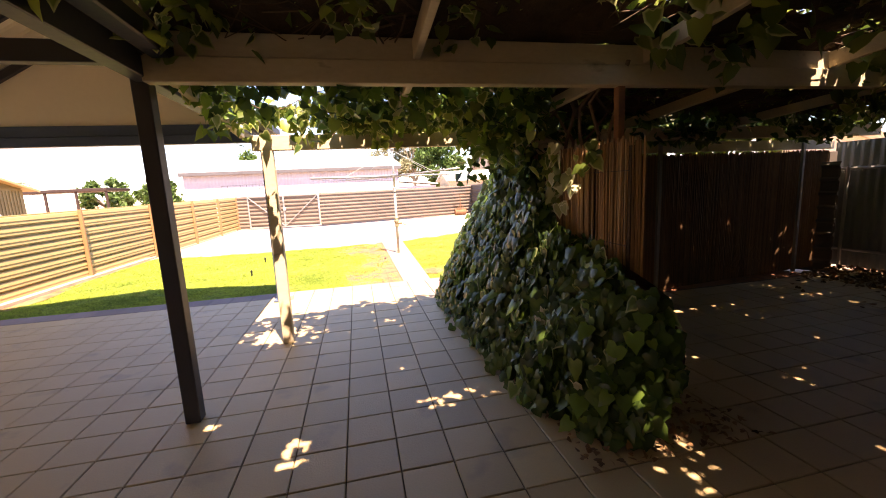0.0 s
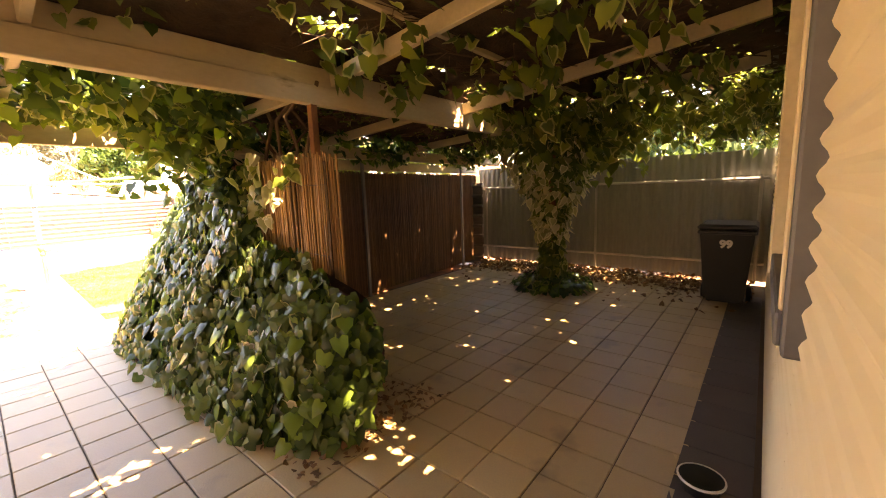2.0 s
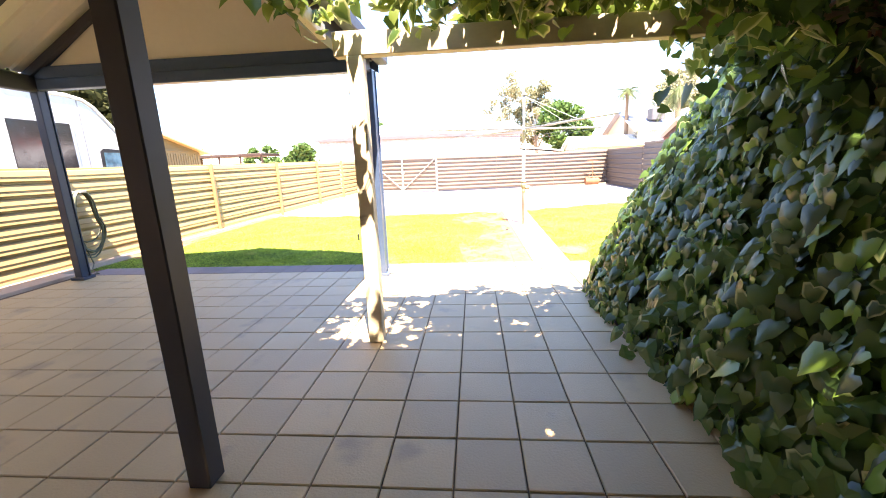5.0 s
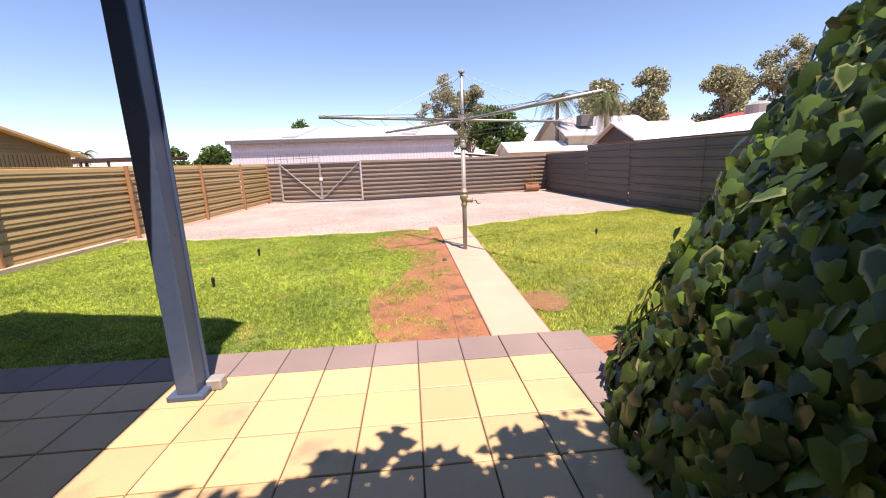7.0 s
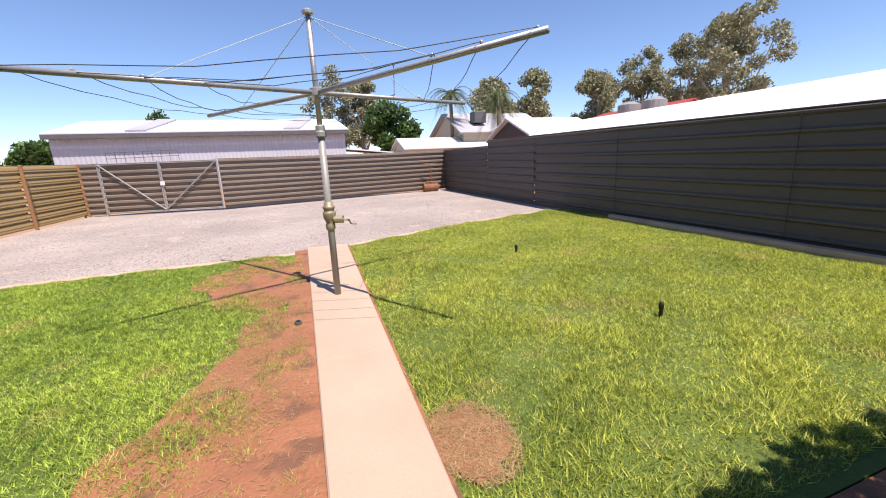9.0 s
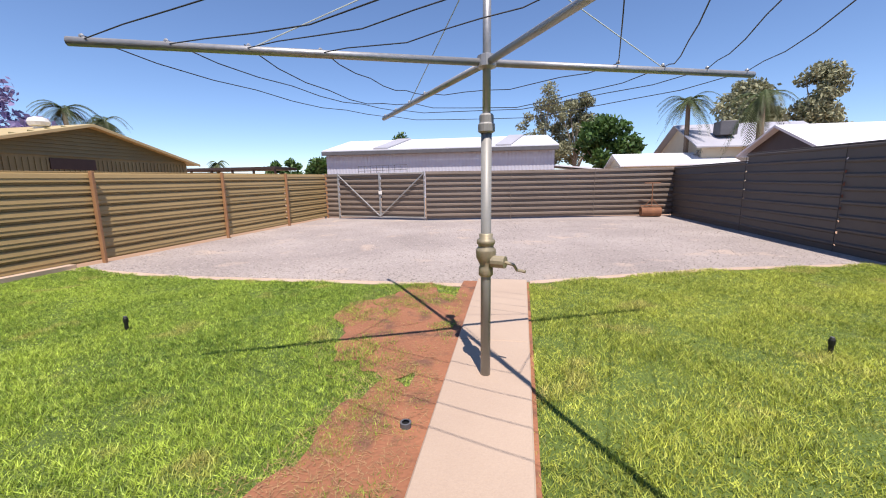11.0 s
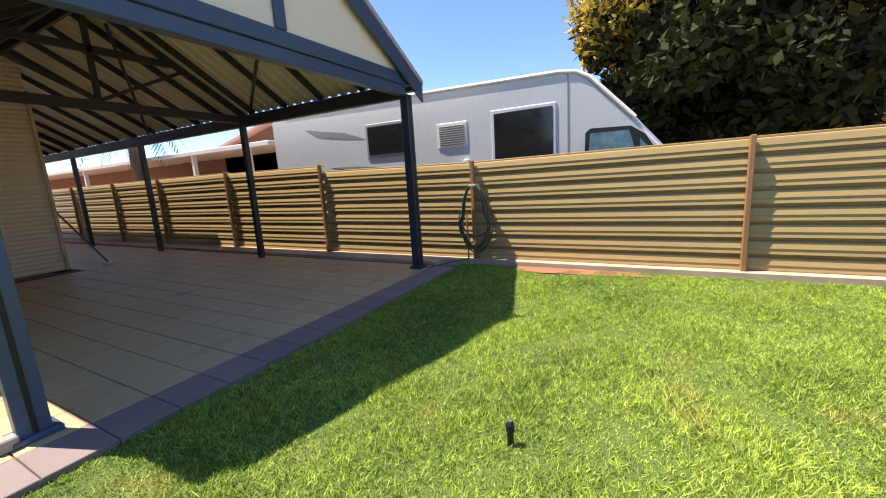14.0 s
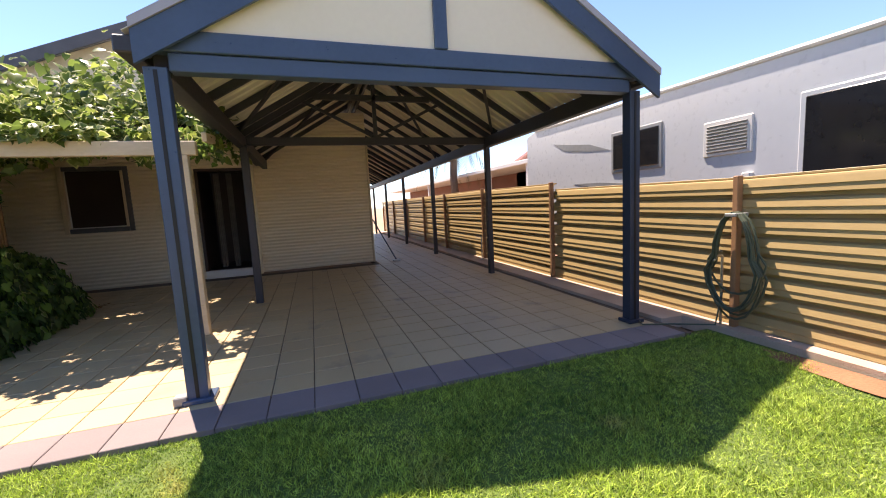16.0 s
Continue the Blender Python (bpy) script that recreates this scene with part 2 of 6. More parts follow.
M["ivy_cream"] = leaf_mat("ivy_leaf_cream", (0.38, 0.40, 0.18), (0.70, 0.66, 0.42), (0.80, 0.76, 0.55), 0.8, trans=0.35)
# paler, yellower copy of the ivy with a sunlit look in its colour
M["ivy_sunlit"] = leaf_mat("ivy_leaf_sunlit", (0.09, 0.15, 0.03), (0.34, 0.40, 0.09), (0.55, 0.56, 0.26), 0.35, trans=0.55)
M["gum"] = mat("gum_leaf", (0.34, 0.34, 0.205), (0.20, 0.205, 0.12), 0.6, big=0.5, fine=3, bump=0, island=0.4, trans=0.25)
M["green_tree"] = mat("green_leaf", (0.09, 0.17, 0.04), (0.05, 0.10, 0.025), 0.55, big=0.5, fine=3, bump=0, island=0.4, trans=0.25)
M["dark_tree"] = mat("dark_leaf", (0.05, 0.055, 0.018), (0.022, 0.028, 0.01), 0.8, spec=0.15, big=0.6, fine=3, bump=0, island=0.4, trans=0.15)
M["flower"] = mat("yellow_flower", (0.50, 0.33, 0.04), (0.30, 0.24, 0.03), 0.6, big=0.7, fine=3, bump=0, island=0.35, trans=0.25)
M["jacaranda"] = mat("jacaranda_flower", (0.33, 0.27, 0.47), (0.22, 0.18, 0.33), 0.6, big=0.7, fine=3, bump=0, island=0.3, trans=0.3)
M["palm"] = mat("palm_frond", (0.10, 0.13, 0.045), (0.05, 0.07, 0.025), 0.5, big=0.7, fine=4, bump=0, island=0.3, trans=0.2)
M["oleander"] = mat("white_flower", (0.60, 0.55, 0.52), (0.10, 0.12, 0.06), 0.6, big=1.5, fine=4, bump=0, island=0.3, trans=0.2)


# ---- building blocks ----
def link(name, bm, material, parent=None, label="", smooth=False):
    me = bpy.data.meshes.new(name)
    bm.to_mesh(me)
    bm.free()
    return put_mesh(name, me, material, parent, label, smooth)


def put_mesh(name, me, material, parent=None, label="", smooth=False):
    if material:
        me.materials.append(M[material] if isinstance(material, str) else material)
    if smooth:
        me.polygons.foreach_set("use_smooth", [True] * len(me.polygons))
    ob = new(name, me)
    if parent:
        ob.parent = parent
        ob.matrix_parent_inverse = parent.matrix_basis.inverted()
    if label:
        ob["label"] = label
    return ob


def part(name, bm, material, parent, label="", smooth=False):
    return link(name, bm, material, parent, label, smooth)


def thing(name, at, label, category, group="", kind=""):
    ob = new(name)
    ob.matrix_basis = Matrix.Translation(at)
    return tagged(ob, label, category, group, kind)


def box(x0, x1, y0, y1, z0, z1, bevel=0.0, bm=None, m=None):
    bm = bm or bmesh.new()
    k = bmesh.new()
    bmesh.ops.create_cube(k, size=1)
    bmesh.ops.transform(k, matrix=Matrix.Translation(((x0 + x1) / 2, (y0 + y1) / 2, (z0 + z1) / 2)) @ Matrix.Diagonal((x1 - x0, y1 - y0, z1 - z0, 1)), verts=k.verts)
    if bevel:
        bmesh.ops.bevel(k, geom=k.edges[:], offset=bevel, segments=1, affect="EDGES")
    if m:
        bmesh.ops.transform(k, matrix=m, verts=k.verts)
    me = bpy.data.meshes.new("tmp")
    k.to_mesh(me)
    k.free()
    bm.from_mesh(me)
    bpy.data.meshes.remove(me)
    return bm


def bar(a, b, w, h, bevel=0.0, bm=None, roll=0.0):
    """A square bar from a to b, w across and h deep."""
    a, b = Vector(a), Vector(b)
    d = b - a
    q = d.to_track_quat("X", "Z").to_matrix().to_4x4()
    return box(0, d.length, -w / 2, w / 2, -h / 2, h / 2, bevel, bm, Matrix.Translation(a) @ q @ Matrix.Rotation(roll, 4, "X"))


def tube(pts, r, seg=8, bm=None, r2=None):
    """A round bar through the points, closed at its ends."""
    bm = bm or bmesh.new()
    pts = [Vector(p) for p in pts]
    rings = []
    for i, p in enumerate(pts):
        d = (pts[min(i + 1, len(pts) - 1)] - pts[max(i - 1, 0)]).normalized()
        u = d.orthogonal().normalized() if i == 0 or not rings else (rings[-1][1] - d * rings[-1][1].dot(d)).normalized()
        v = d.cross(u)
        rad = r if r2 is None else r + (r2 - r) * i / (len(pts) - 1)
        rings.append(([bm.verts.new(p + (u * math.cos(2 * math.pi * k / seg) + v * math.sin(2 * math.pi * k / seg)) * rad) for k in range(seg)], u))
    for (p, _), (q, _) in zip(rings, rings[1:]):
        for k in range(seg):
            bm.faces.new((p[k], p[(k + 1) % seg], q[(k + 1) % seg], q[k]))
    bm.faces.new(rings[0][0][::-1])
    bm.faces.new(rings[-1][0])
    return bm


def lathe(profile, at, seg=16, bm=None, caps=True):
    """Turned body from (radius, height) pairs."""
    bm = bm or bmesh.new()
    rows = []
    for r, z in profile:
        rows.append([bm.verts.new((at[0] + r * math.cos(2 * math.pi * k / seg), at[1] + r * math.sin(2 * math.pi * k / seg), at[2] + z)) for k in range(seg)])
    for p, q in zip(rows, rows[1:]):
        for k in range(seg):
            bm.faces.new((p[k], p[(k + 1) % seg], q[(k + 1) % seg], q[k]))
    if caps:
        bm.faces.new(rows[0][::-1])
        bm.faces.new(rows[-1])
    return bm


def prism(poly, axis, a, b, bm=None):
    """A polygon swept along an axis: x gives (y, z) points, y gives (x, z), z gives (x, y)."""
    bm = bm or bmesh.new()

    def at(p, s):
        return {"x": (s, p[0], p[1]), "y": (p[0], s, p[1]), "z": (p[0], p[1], s)}[axis]

    u = [bm.verts.new(at(p, a)) for p in poly]
    v = [bm.verts.new(at(p, b)) for p in poly]
    n = len(poly)
    for k in range(n):
        bm.faces.new((u[k], u[(k + 1) % n], v[(k + 1) % n], v[k]))
    bm.faces.new(u[::-1])
    bm.faces.new(v)
    bmesh.ops.recalc_face_normals(bm, faces=bm.faces[:])
    return bm


def sheet(a, b, z0a, z1a, z0b, z1b, prof, out, thick=0.004, bm=None):
    """A ribbed sheet standing between the plan points a and b; prof: (height share 0-1, depth) down its height, out: the side it bulges to."""
    bm = bm or bmesh.new()
    a, b, out = Vector((*a, 0)), Vector((*b, 0)), Vector((*out, 0))
    loops = []
    for off in (0, -thick):
        rows = []
        for s, d in prof:
            rows.append((bm.verts.new(a + out * (d + off) + Vector((0, 0, z0a + (z1a - z0a) * s))), bm.verts.new(b + out * (d + off) + Vector((0, 0, z0b + (z1b - z0b) * s)))))
        for p, q in zip(rows, rows[1:]):
            bm.faces.new((p[0], p[1], q[1], q[0]))
        loops.append(rows)
    for e in (0, -1):
        f, g = loops[0][e], loops[1][e]
        bm.faces.new((f[0], f[1], g[1], g[0]))
    for e in (0, 1):
        for k in range(len(prof) - 1):
            bm.faces.new((loops[0][k][e], loops[0][k + 1][e], loops[1][k + 1][e], loops[1][k][e]))
    bmesh.ops.recalc_face_normals(bm, faces=bm.faces[:])
    return bm


def ribs(height, pitch, depth, crest=0.3, ramp=0.12):
    """Trapezoid ribs as (share, depth) pairs."""
    out, n = [], max(1, round(height / pitch))
    for k in range(n):
        for s, d in ((0.0, 0.0), (1 - crest - 2 * ramp, 0.0), (1 - crest - ramp, depth), (1 - ramp, depth)):
            out.append(((k + s) / n, d))
    return out + [(1.0, 0.0)]


def double_ribs(height, pitch, depth):
    """A broad creased rib with a narrow ledge in each pitch."""
    out, n = [], max(1, round(height / pitch))
    for k in range(n):
        for s, d in ((0.0, 0.0), (0.17, 0.0), (0.20, 1.0), (0.50, 0.84), (0.53, 1.0), (0.56, 0.98), (0.84, 0.78), (0.92, 0.7)):
            out.append(((k + s) / n, d * depth))
    return out + [(1.0, 0.0)]


def waves(height, pitch, depth, steps=6):
    n = max(1, round(height / pitch)) * steps
    return [(k / n, depth * (0.5 - 0.5 * math.cos(2 * math.pi * k / steps))) for k in range(n + 1)]


def upright_waves(a, b, z0, z1, pitch, depth, out, bm=None, steps=6):
    """Corrugated sheet with upright flutes between plan points."""
    bm = bm or bmesh.new()
    a, b, out = Vector((*a, 0)), Vector((*b, 0)), Vector((*out, 0))
    n = round((b - a).length / pitch * steps)
    for off in (0, -0.003):
        prev = None
        for k in range(n + 1):
            p = a.lerp(b, k / n) + out * (off + depth * (0.5 - 0.5 * math.cos(2 * math.pi * k / steps)))
            row = (bm.verts.new(p + Vector((0, 0, z0))), bm.verts.new(p + Vector((0, 0, z1))))
            if prev:
                bm.faces.new((prev[0], row[0], row[1], prev[1]))
            prev = row
    return bm


def from_arrays(name, verts, faces, material, parent=None, label="", attr=None, flat_faces=False):
    me = bpy.data.meshes.new(name)
    verts = np.ascontiguousarray(verts, dtype=np.float32).reshape(-1, 3)
    faces = np.ascontiguousarray(faces, dtype=np.int32)
    k = faces.shape[1]
    me.vertices.add(len(verts))
    me.vertices.foreach_set("co", verts.ravel())
    me.loops.add(faces.size)
    me.loops.foreach_set("vertex_index", faces.ravel())
    me.polygons.add(len(faces))
    me.polygons.foreach_set("loop_start", np.arange(0, faces.size, k, dtype=np.int32))
    me.update(calc_edges=True)
    if flat_faces:
        me.shade_flat()
    if attr is not None:
        at = me.attributes.new("edge", "FLOAT", "POINT")
        at.data.foreach_set("value", np.ascontiguousarray(attr, dtype=np.float32))
    return put_mesh(name, me, material, parent, label)


RNG = np.random.default_rng(7)

# ivy leaf outline: five lobes, tip along -y when hanging
LEAF = np.array([(0, 0.05), (0.20, 0.19), (0.45, 0.08), (0.41, -0.18), (0.37, -0.40), (0.19, -0.62), (0, -0.95), (-0.19, -0.62), (-0.37, -0.40), (-0.41, -0.18), (-0.45, 0.08), (-0.20, 0.19)])
LEAF_V = np.zeros((13, 3))
LEAF_V[1:, 0], LEAF_V[1:, 1] = LEAF[:, 0], LEAF[:, 1]
LEAF_V[0] = (0, -0.2, 0.07)
LEAF_V[1:, 2] = -0.10 * np.abs(LEAF[:, 0]) - 0.10 * np.maximum(0, -LEAF[:, 1] - 0.4)
LEAF_F = np.array([(0, k + 1, (k + 1) % 12 + 1) for k in range(12)])
LEAF_E = np.array([0.0] + [1.0] * 12)


def leaf_frames(normals, droop, jitter):
    """Turns for leaves that face along the normals and hang with the tip down."""
    n = normals + RNG.normal(0, jitter, normals.shape)
    n /= np.linalg.norm(n, axis=1, keepdims=True)
    tip = np.tile((0.0, 0.0, -1.0), (len(n), 1)) * droop + RNG.normal(0, 0.45, n.shape)
    tip -= n * (tip * n).sum(1, keepdims=True)
    tip /= np.linalg.norm(tip, axis=1, keepdims=True) + 1e-9
    side = np.cross(-tip, n)
    return np.stack([side, -tip, n], axis=2)


def leaves(name, places, normals, size, material, parent=None, label="", droop=1.0, jitter=0.4):
    places, normals = np.asarray(places), np.asarray(normals, dtype=float)
    k = len(places)
    rot = leaf_frames(normals, droop, jitter)
    sz = size * RNG.uniform(0.55, 1.25, k)
    v = np.einsum("kij,vj->kvi", rot, LEAF_V) * sz[:, None, None] + places[:, None, :]
    f = LEAF_F[None] + (np.arange(k) * 13)[:, None, None]
    ob = from_arrays(name, v, f.reshape(-1, 3), material, parent, label, np.tile(LEAF_E, k))
    ob.data.polygons.foreach_set("use_smooth", np.ones(len(ob.data.polygons), dtype=bool))
    return ob


def scraps(places, size, up=0.0):
    """Loose quads, turned at random, for far foliage."""
    k = len(places)
    a = RNG.normal(size=(k, 3))
    a[:, 2] += up
    a /= np.linalg.norm(a, axis=1, keepdims=True)
    b = np.cross(a, RNG.normal(size=(k, 3)))
    b /= np.linalg.norm(b, axis=1, keepdims=True)
    c = np.cross(a, b)
    s = size * RNG.uniform(0.5, 1.3, (k, 1))
    v = np.stack([places + c * s, places + b * s * 0.5, places - c * s, places - b * s * 0.5], axis=1)
    return v.reshape(-1, 3), np.arange(4 * k).reshape(-1, 4)


# ---- the ground ----
def flat(name, poly, z, material, label, category, kind="structure"):
    bm = bmesh.new()
    bm.faces.new([bm.verts.new((x, y, z)) for x, y in poly])
    bmesh.ops.recalc_face_normals(bm, faces=bm.faces[:])
    return tagged(link(name, bm, material), label, category, kind=kind)


def slab(name, poly, z0, z1, material, label, category):
    return tagged(link(name, prism(poly, "z", z0, z1), material), label, category, kind="structure")


HX0, HX1, HY = -2.92, 8.1, 2.865          # house front
FX = -5.36                               # fence line by the lawn
flat("ground", [(-600, -600), (600, -600), (600, 900), (-600, 900)], -0.12, "dirt", "dry brown earth reaching to the horizon", "ground")
slab("lawn", [(-5.2, 9.6), (7.3, 9.6), (7.3, 17.2), (4.4, 16.4), (1.9, 15.4), (1.2, 15.1), (-2.8, 15.05), (-4.7, 15.3), (-5.2, 15.6)], -0.11, -0.035, "lawnsoil", "short green lawn with worn yellow patches", "lawn")
slab("gravel_yard", [(-5.3, 14.8), (7.4, 14.8), (7.4, 25.8), (-5.3, 24.6)], -0.115, -0.05, "gravel", "pale grey gravel yard in front of the gate", "gravel")
fp = thing("footpath", (1.5, 12, 0), "narrow pale concrete path across the lawn, cast in slabs", "path", kind="structure")
for a, b in ((9.665, 11.42), (11.428, 13.35), (13.358, 15.35)):
    xl, xr = lambda y: 1.26 - (y - 9.6) * 0.0035, lambda y: 1.72 + (y - 9.6) * 0.0243
    bm = prism([(xl(a), a), (xr(a), a), (xr(b), b), (xl(b), b)], "z", -0.1, 0.005)
    bmesh.ops.bevel(bm, geom=[e for e in bm.edges if e.verts[0].co.z > 0 and e.verts[1].co.z > 0], offset=0.008, segments=1, affect="EDGES")
    part("slab", bm, "concrete", fp)


def blob(name, cx, cy, rx, ry, z, seed, material, label):
    """An uneven patch of bare earth."""
    bm = bmesh.new()
    ring = []
    for k in range(48):
        a = 2 * math.pi * k / 48
        w = 1 + 0.35 * noise.noise((math.cos(a) * 1.6 + seed, math.sin(a) * 1.6, seed)) + 0.18 * noise.noise((math.cos(a) * 5 + seed, math.sin(a) * 5, seed))
        ring.append(bm.verts.new((cx + rx * w * math.cos(a), cy + ry * w * math.sin(a), z)))
    bm.faces.new(ring)
    return tagged(link(name, bm, material), label, "soil", kind="structure")


SOIL = [(0.82, 10.5, 0.52, 1.2), (0.98, 11.9, 0.31, 0.85), (0.66, 13.9, 0.62, 1.05), (1.93, 10.4, 0.17, 0.24), (-5.0, 11.1, 0.14, 0.9)]
for k, (cx, cy, rx, ry) in enumerate(SOIL):
    blob("bare_soil", cx, cy, rx, ry, -0.024 + 0.0012 * k, k * 3.1, "soil", "bare red soil worn through the lawn")
slab("path_edge", [(1.02, 9.665), (1.262, 9.665), (1.245, 15.3), (1.06, 15.3)], -0.1, -0.018, "soil", "bare soil along the edge of the path", "soil")
slab("ivy_bed", [(1.957, 7.6), (7.28, 7.6), (7.28, 9.59), (1.957, 9.59)], -0.11, -0.03, "soil", "red soil bed at the foot of the ivy", "soil")
slab("path_edge_right", [(1.716, 9.665), (1.745, 9.665), (1.885, 15.3), (1.855, 15.3)], -0.1, -0.018, "soil", "bare soil along the edge of the path", "soil")
slab("gravel_edge", [(-5.2, 15.25), (-2.8, 14.98), (1.22, 15.05), (1.22, 15.2), (-2.8, 15.13), (-5.2, 15.4)], -0.1, -0.028, "kerb", "sandy edge between lawn and gravel", "edging")
slab("gravel_edge_right", [(1.9, 15.28), (4.4, 16.3), (7.2, 17.0), (7.2, 17.15), (4.4, 16.45), (1.9, 15.42)], -0.1, -0.028, "kerb", "sandy edge between lawn and gravel", "edging")
slab("fence_footing", [(FX - 0.12, -9), (FX + 0.46, -9), (FX + 0.46, 9.3), (FX + 0.2, 9.32), (FX + 0.2, 15.4), (FX - 0.12, 15.4)], -0.1, 0.03, "kerb", "rough pale concrete footing along the tan fence", "footing")
slab("paving_bed", [(-4.9, -9), (-2.92, -9), (-2.92, 2.82), (8.0, 2.82), (8.0, 7.55), (1.945, 7.55), (1.945, 9.65), (-4.9, 9.65)], -0.11, -0.012, "joint", "dark mortar bed under the patio tiles", "paving")

slab("fence_kerb", [(7.04, 9.62), (7.18, 9.62), (7.15, 15.2), (7.02, 15.2)], -0.1, 0.05, "kerb", "low concrete kerb at the foot of the dark fence", "kerb")

# ---- fences ----
def fence(name, label, pts, tops, material, post_mat, out, pitch=0.185, depth=0.03, post=(0.05, 0.07), post_extra=0.03, crest=0.3, base=0.0):
    root = thing(name, (*pts[0], 0), label, "fence")
    ov = Vector(out)
    for (a, b, (ta, tb)) in zip(pts, pts[1:], tops):
        part("panel", sheet(a, b, base, ta, base, tb, double_ribs(max(ta, tb), pitch, depth) if material == "fence_tan" else ribs(max(ta, tb), pitch, depth, crest), out), material, root)
        part("top_rail", bar((a[0], a[1], ta + 0.008), (b[0], b[1], tb + 0.008), 0.035, 0.02, 0.003), material, root)
    for k, p in enumerate(pts):
        h = max([t[0] for t in tops[k:k + 1]] + [t[1] for t in tops[max(0, k - 1):k]]) + post_extra
        c = Vector(p) + ov * (post[1] / 2 + depth + 0.003)
        part("post", box(c.x - post[0 if abs(ov.y) > 0.5 else 1] / 2, c.x + post[0 if abs(ov.y) > 0.5 else 1] / 2, c.y - post[1 if abs(ov.y) > 0.5 else 0] / 2, c.y + post[1 if abs(ov.y) > 0.5 else 0] / 2, -0.1, h, 0.006), post_mat, root)
    return root


LY = [-9.0, -6.2, -3.5, -0.9, 1.4, 4.1, 6.82, 9.78, 12.97, 15.93, 18.96, 21.7, 24.4]
LT = [(1.6, 1.6)] * 5 + [(1.58, 1.56), (1.46, 1.42), (1.42, 1.45), (1.45, 1.48), (1.48, 1.52), (1.52, 1.55), (1.55, 1.585)]
fence("tan_fence", "tan ribbed steel fence with brown posts beside the lawn", [(FX, y) for y in LY], LT, "fence_tan", "fence_post", (1, 0), crest=0.38, depth=0.056)
fence("back_fence", "brown ribbed steel fence behind the gravel yard", [(-1.25, 23.65), (1.6, 24.3), (4.5, 25.1), (7.33, 25.75)], [(1.6, 1.6), (1.6, 1.62), (1.62, 1.66)], "fence_brown", "fence_brown", (0.2, -0.98), crest=0.32, depth=0.058, post=(0.02, 0.01))
fence("corner_fence", "short brown ribbed fence panel beside the gate", [(-5.36, 24.42), (-4.72, 24.3)], [(1.58, 1.58)], "fence_brown", "galv_dull", (0.1, -1))
RF = [(7.33, 25.75), (7.27, 21.2), (7.22, 18.2), (7.2, 15.2), (7.25, 12.2), (7.3, 9.2), (7.9, 7.7)]
fence("dark_fence", "tall dark brown ribbed steel fence in shade", RF, [(1.66, 1.64), (1.82, 1.78), (1.78, 1.74), (1.74, 1.7), (1.7, 1.66), (1.66, 1.66)], "fence_dark", "fence_dark", (-1, 0), pitch=0.21, depth=0.035, post=(0.004, 0.002), post_extra=-0.02, crest=0.12, base=-0.08)


def gate_leaf(x0, y0, x1, y1, flip):
    root = thing("yard_gate", (x0, y0, 0), "galvanised pipe gate lined with brown ribbed sheet, closed", "gate", group="double yard gate")
    d = Vector((x1 - x0, y1 - y0, 0)).normalized()
    o = Vector((d.y, -d.x, 0))
    part("panel", sheet((x0, y0), (x1, y1), 0.06, 1.56, 0.06, 1.56, ribs(1.5, 0.185, 0.05, 0.32), (o.x, o.y)), "fence_brown", root)
    f = o * 0.075
    for x, y in ((x0, y0), (x1, y1)):
        part("stile", tube([(x + f.x, y + f.y, 0.03), (x + f.x, y + f.y, 1.62)], 0.022), "galv", root)
    for z in (0.05, 1.58):
        part("rail", tube([(x0 + f.x, y0 + f.y, z), (x1 + f.x, y1 + f.y, z)], 0.02), "galv_dull", root)
    za, zb = (1.56, 0.08) if not flip else (0.08, 1.56)
    part("brace", tube([(x0 + f.x * 1.3, y0 + f.y * 1.3, za), (x1 + f.x * 1.3, y1 + f.y * 1.3, zb)], 0.022), "galv", root, "galvanised diagonal brace")
    return root


gate_leaf(-4.68, 24.28, -3.0, 23.98, False)
gate_leaf(-2.96, 23.97, -1.29, 23.67, True)
latch = thing("gate_latch", (-2.98, 23.87, 0.9), "small pale latch plate on the gate", "latch")
part("plate", box(-3.03, -2.9, 23.85, 23.87, 0.85, 0.97, 0.004), "white", latch)


# ---- carport ----
CX0, CX1, CY1, CY0 = -4.636, -0.655, 9.14, -9.0
RX, EZ = (CX0 + CX1) / 2, 2.36
SL = 0.60
cp = thing("carport", (RX, CY1, 0), "blue steel gable carport with cream roof lining over the patio", "carport")


def roof_z(x):
    return EZ + 0.14 + (RX - CX0 + 0.22 - abs(x - RX)) * SL


def carport_post(x, y, w, h, material, split=False):
    p = part("post", box(x - w / 2, x + w / 2, y - w / 2, y + w / 2, 0.0, h, 0.006), material, cp)
    if split:
        part("post_flange", box(x - w / 2 - 0.012, x + w / 2 + 0.012, y + w / 2 + 0.001, y + w / 2 + 0.02, 0.0, h, 0.004), material, p)
        # black strip on the flange, the shade of a groove without the recess
        part("groove", box(x - 0.012, x + 0.012, y + w / 2 + 0.021, y + w / 2 + 0.024, 0.04, h - 0.02), "black", p, "black strip for the shaded groove down the post")
        part("base_plate", box(x - w / 2 - 0.05, x + w / 2 + 0.04, y - w / 2 - 0.02, y + w / 2 + 0.05, 0.0, 0.035, 0.006), material, p)
    return p


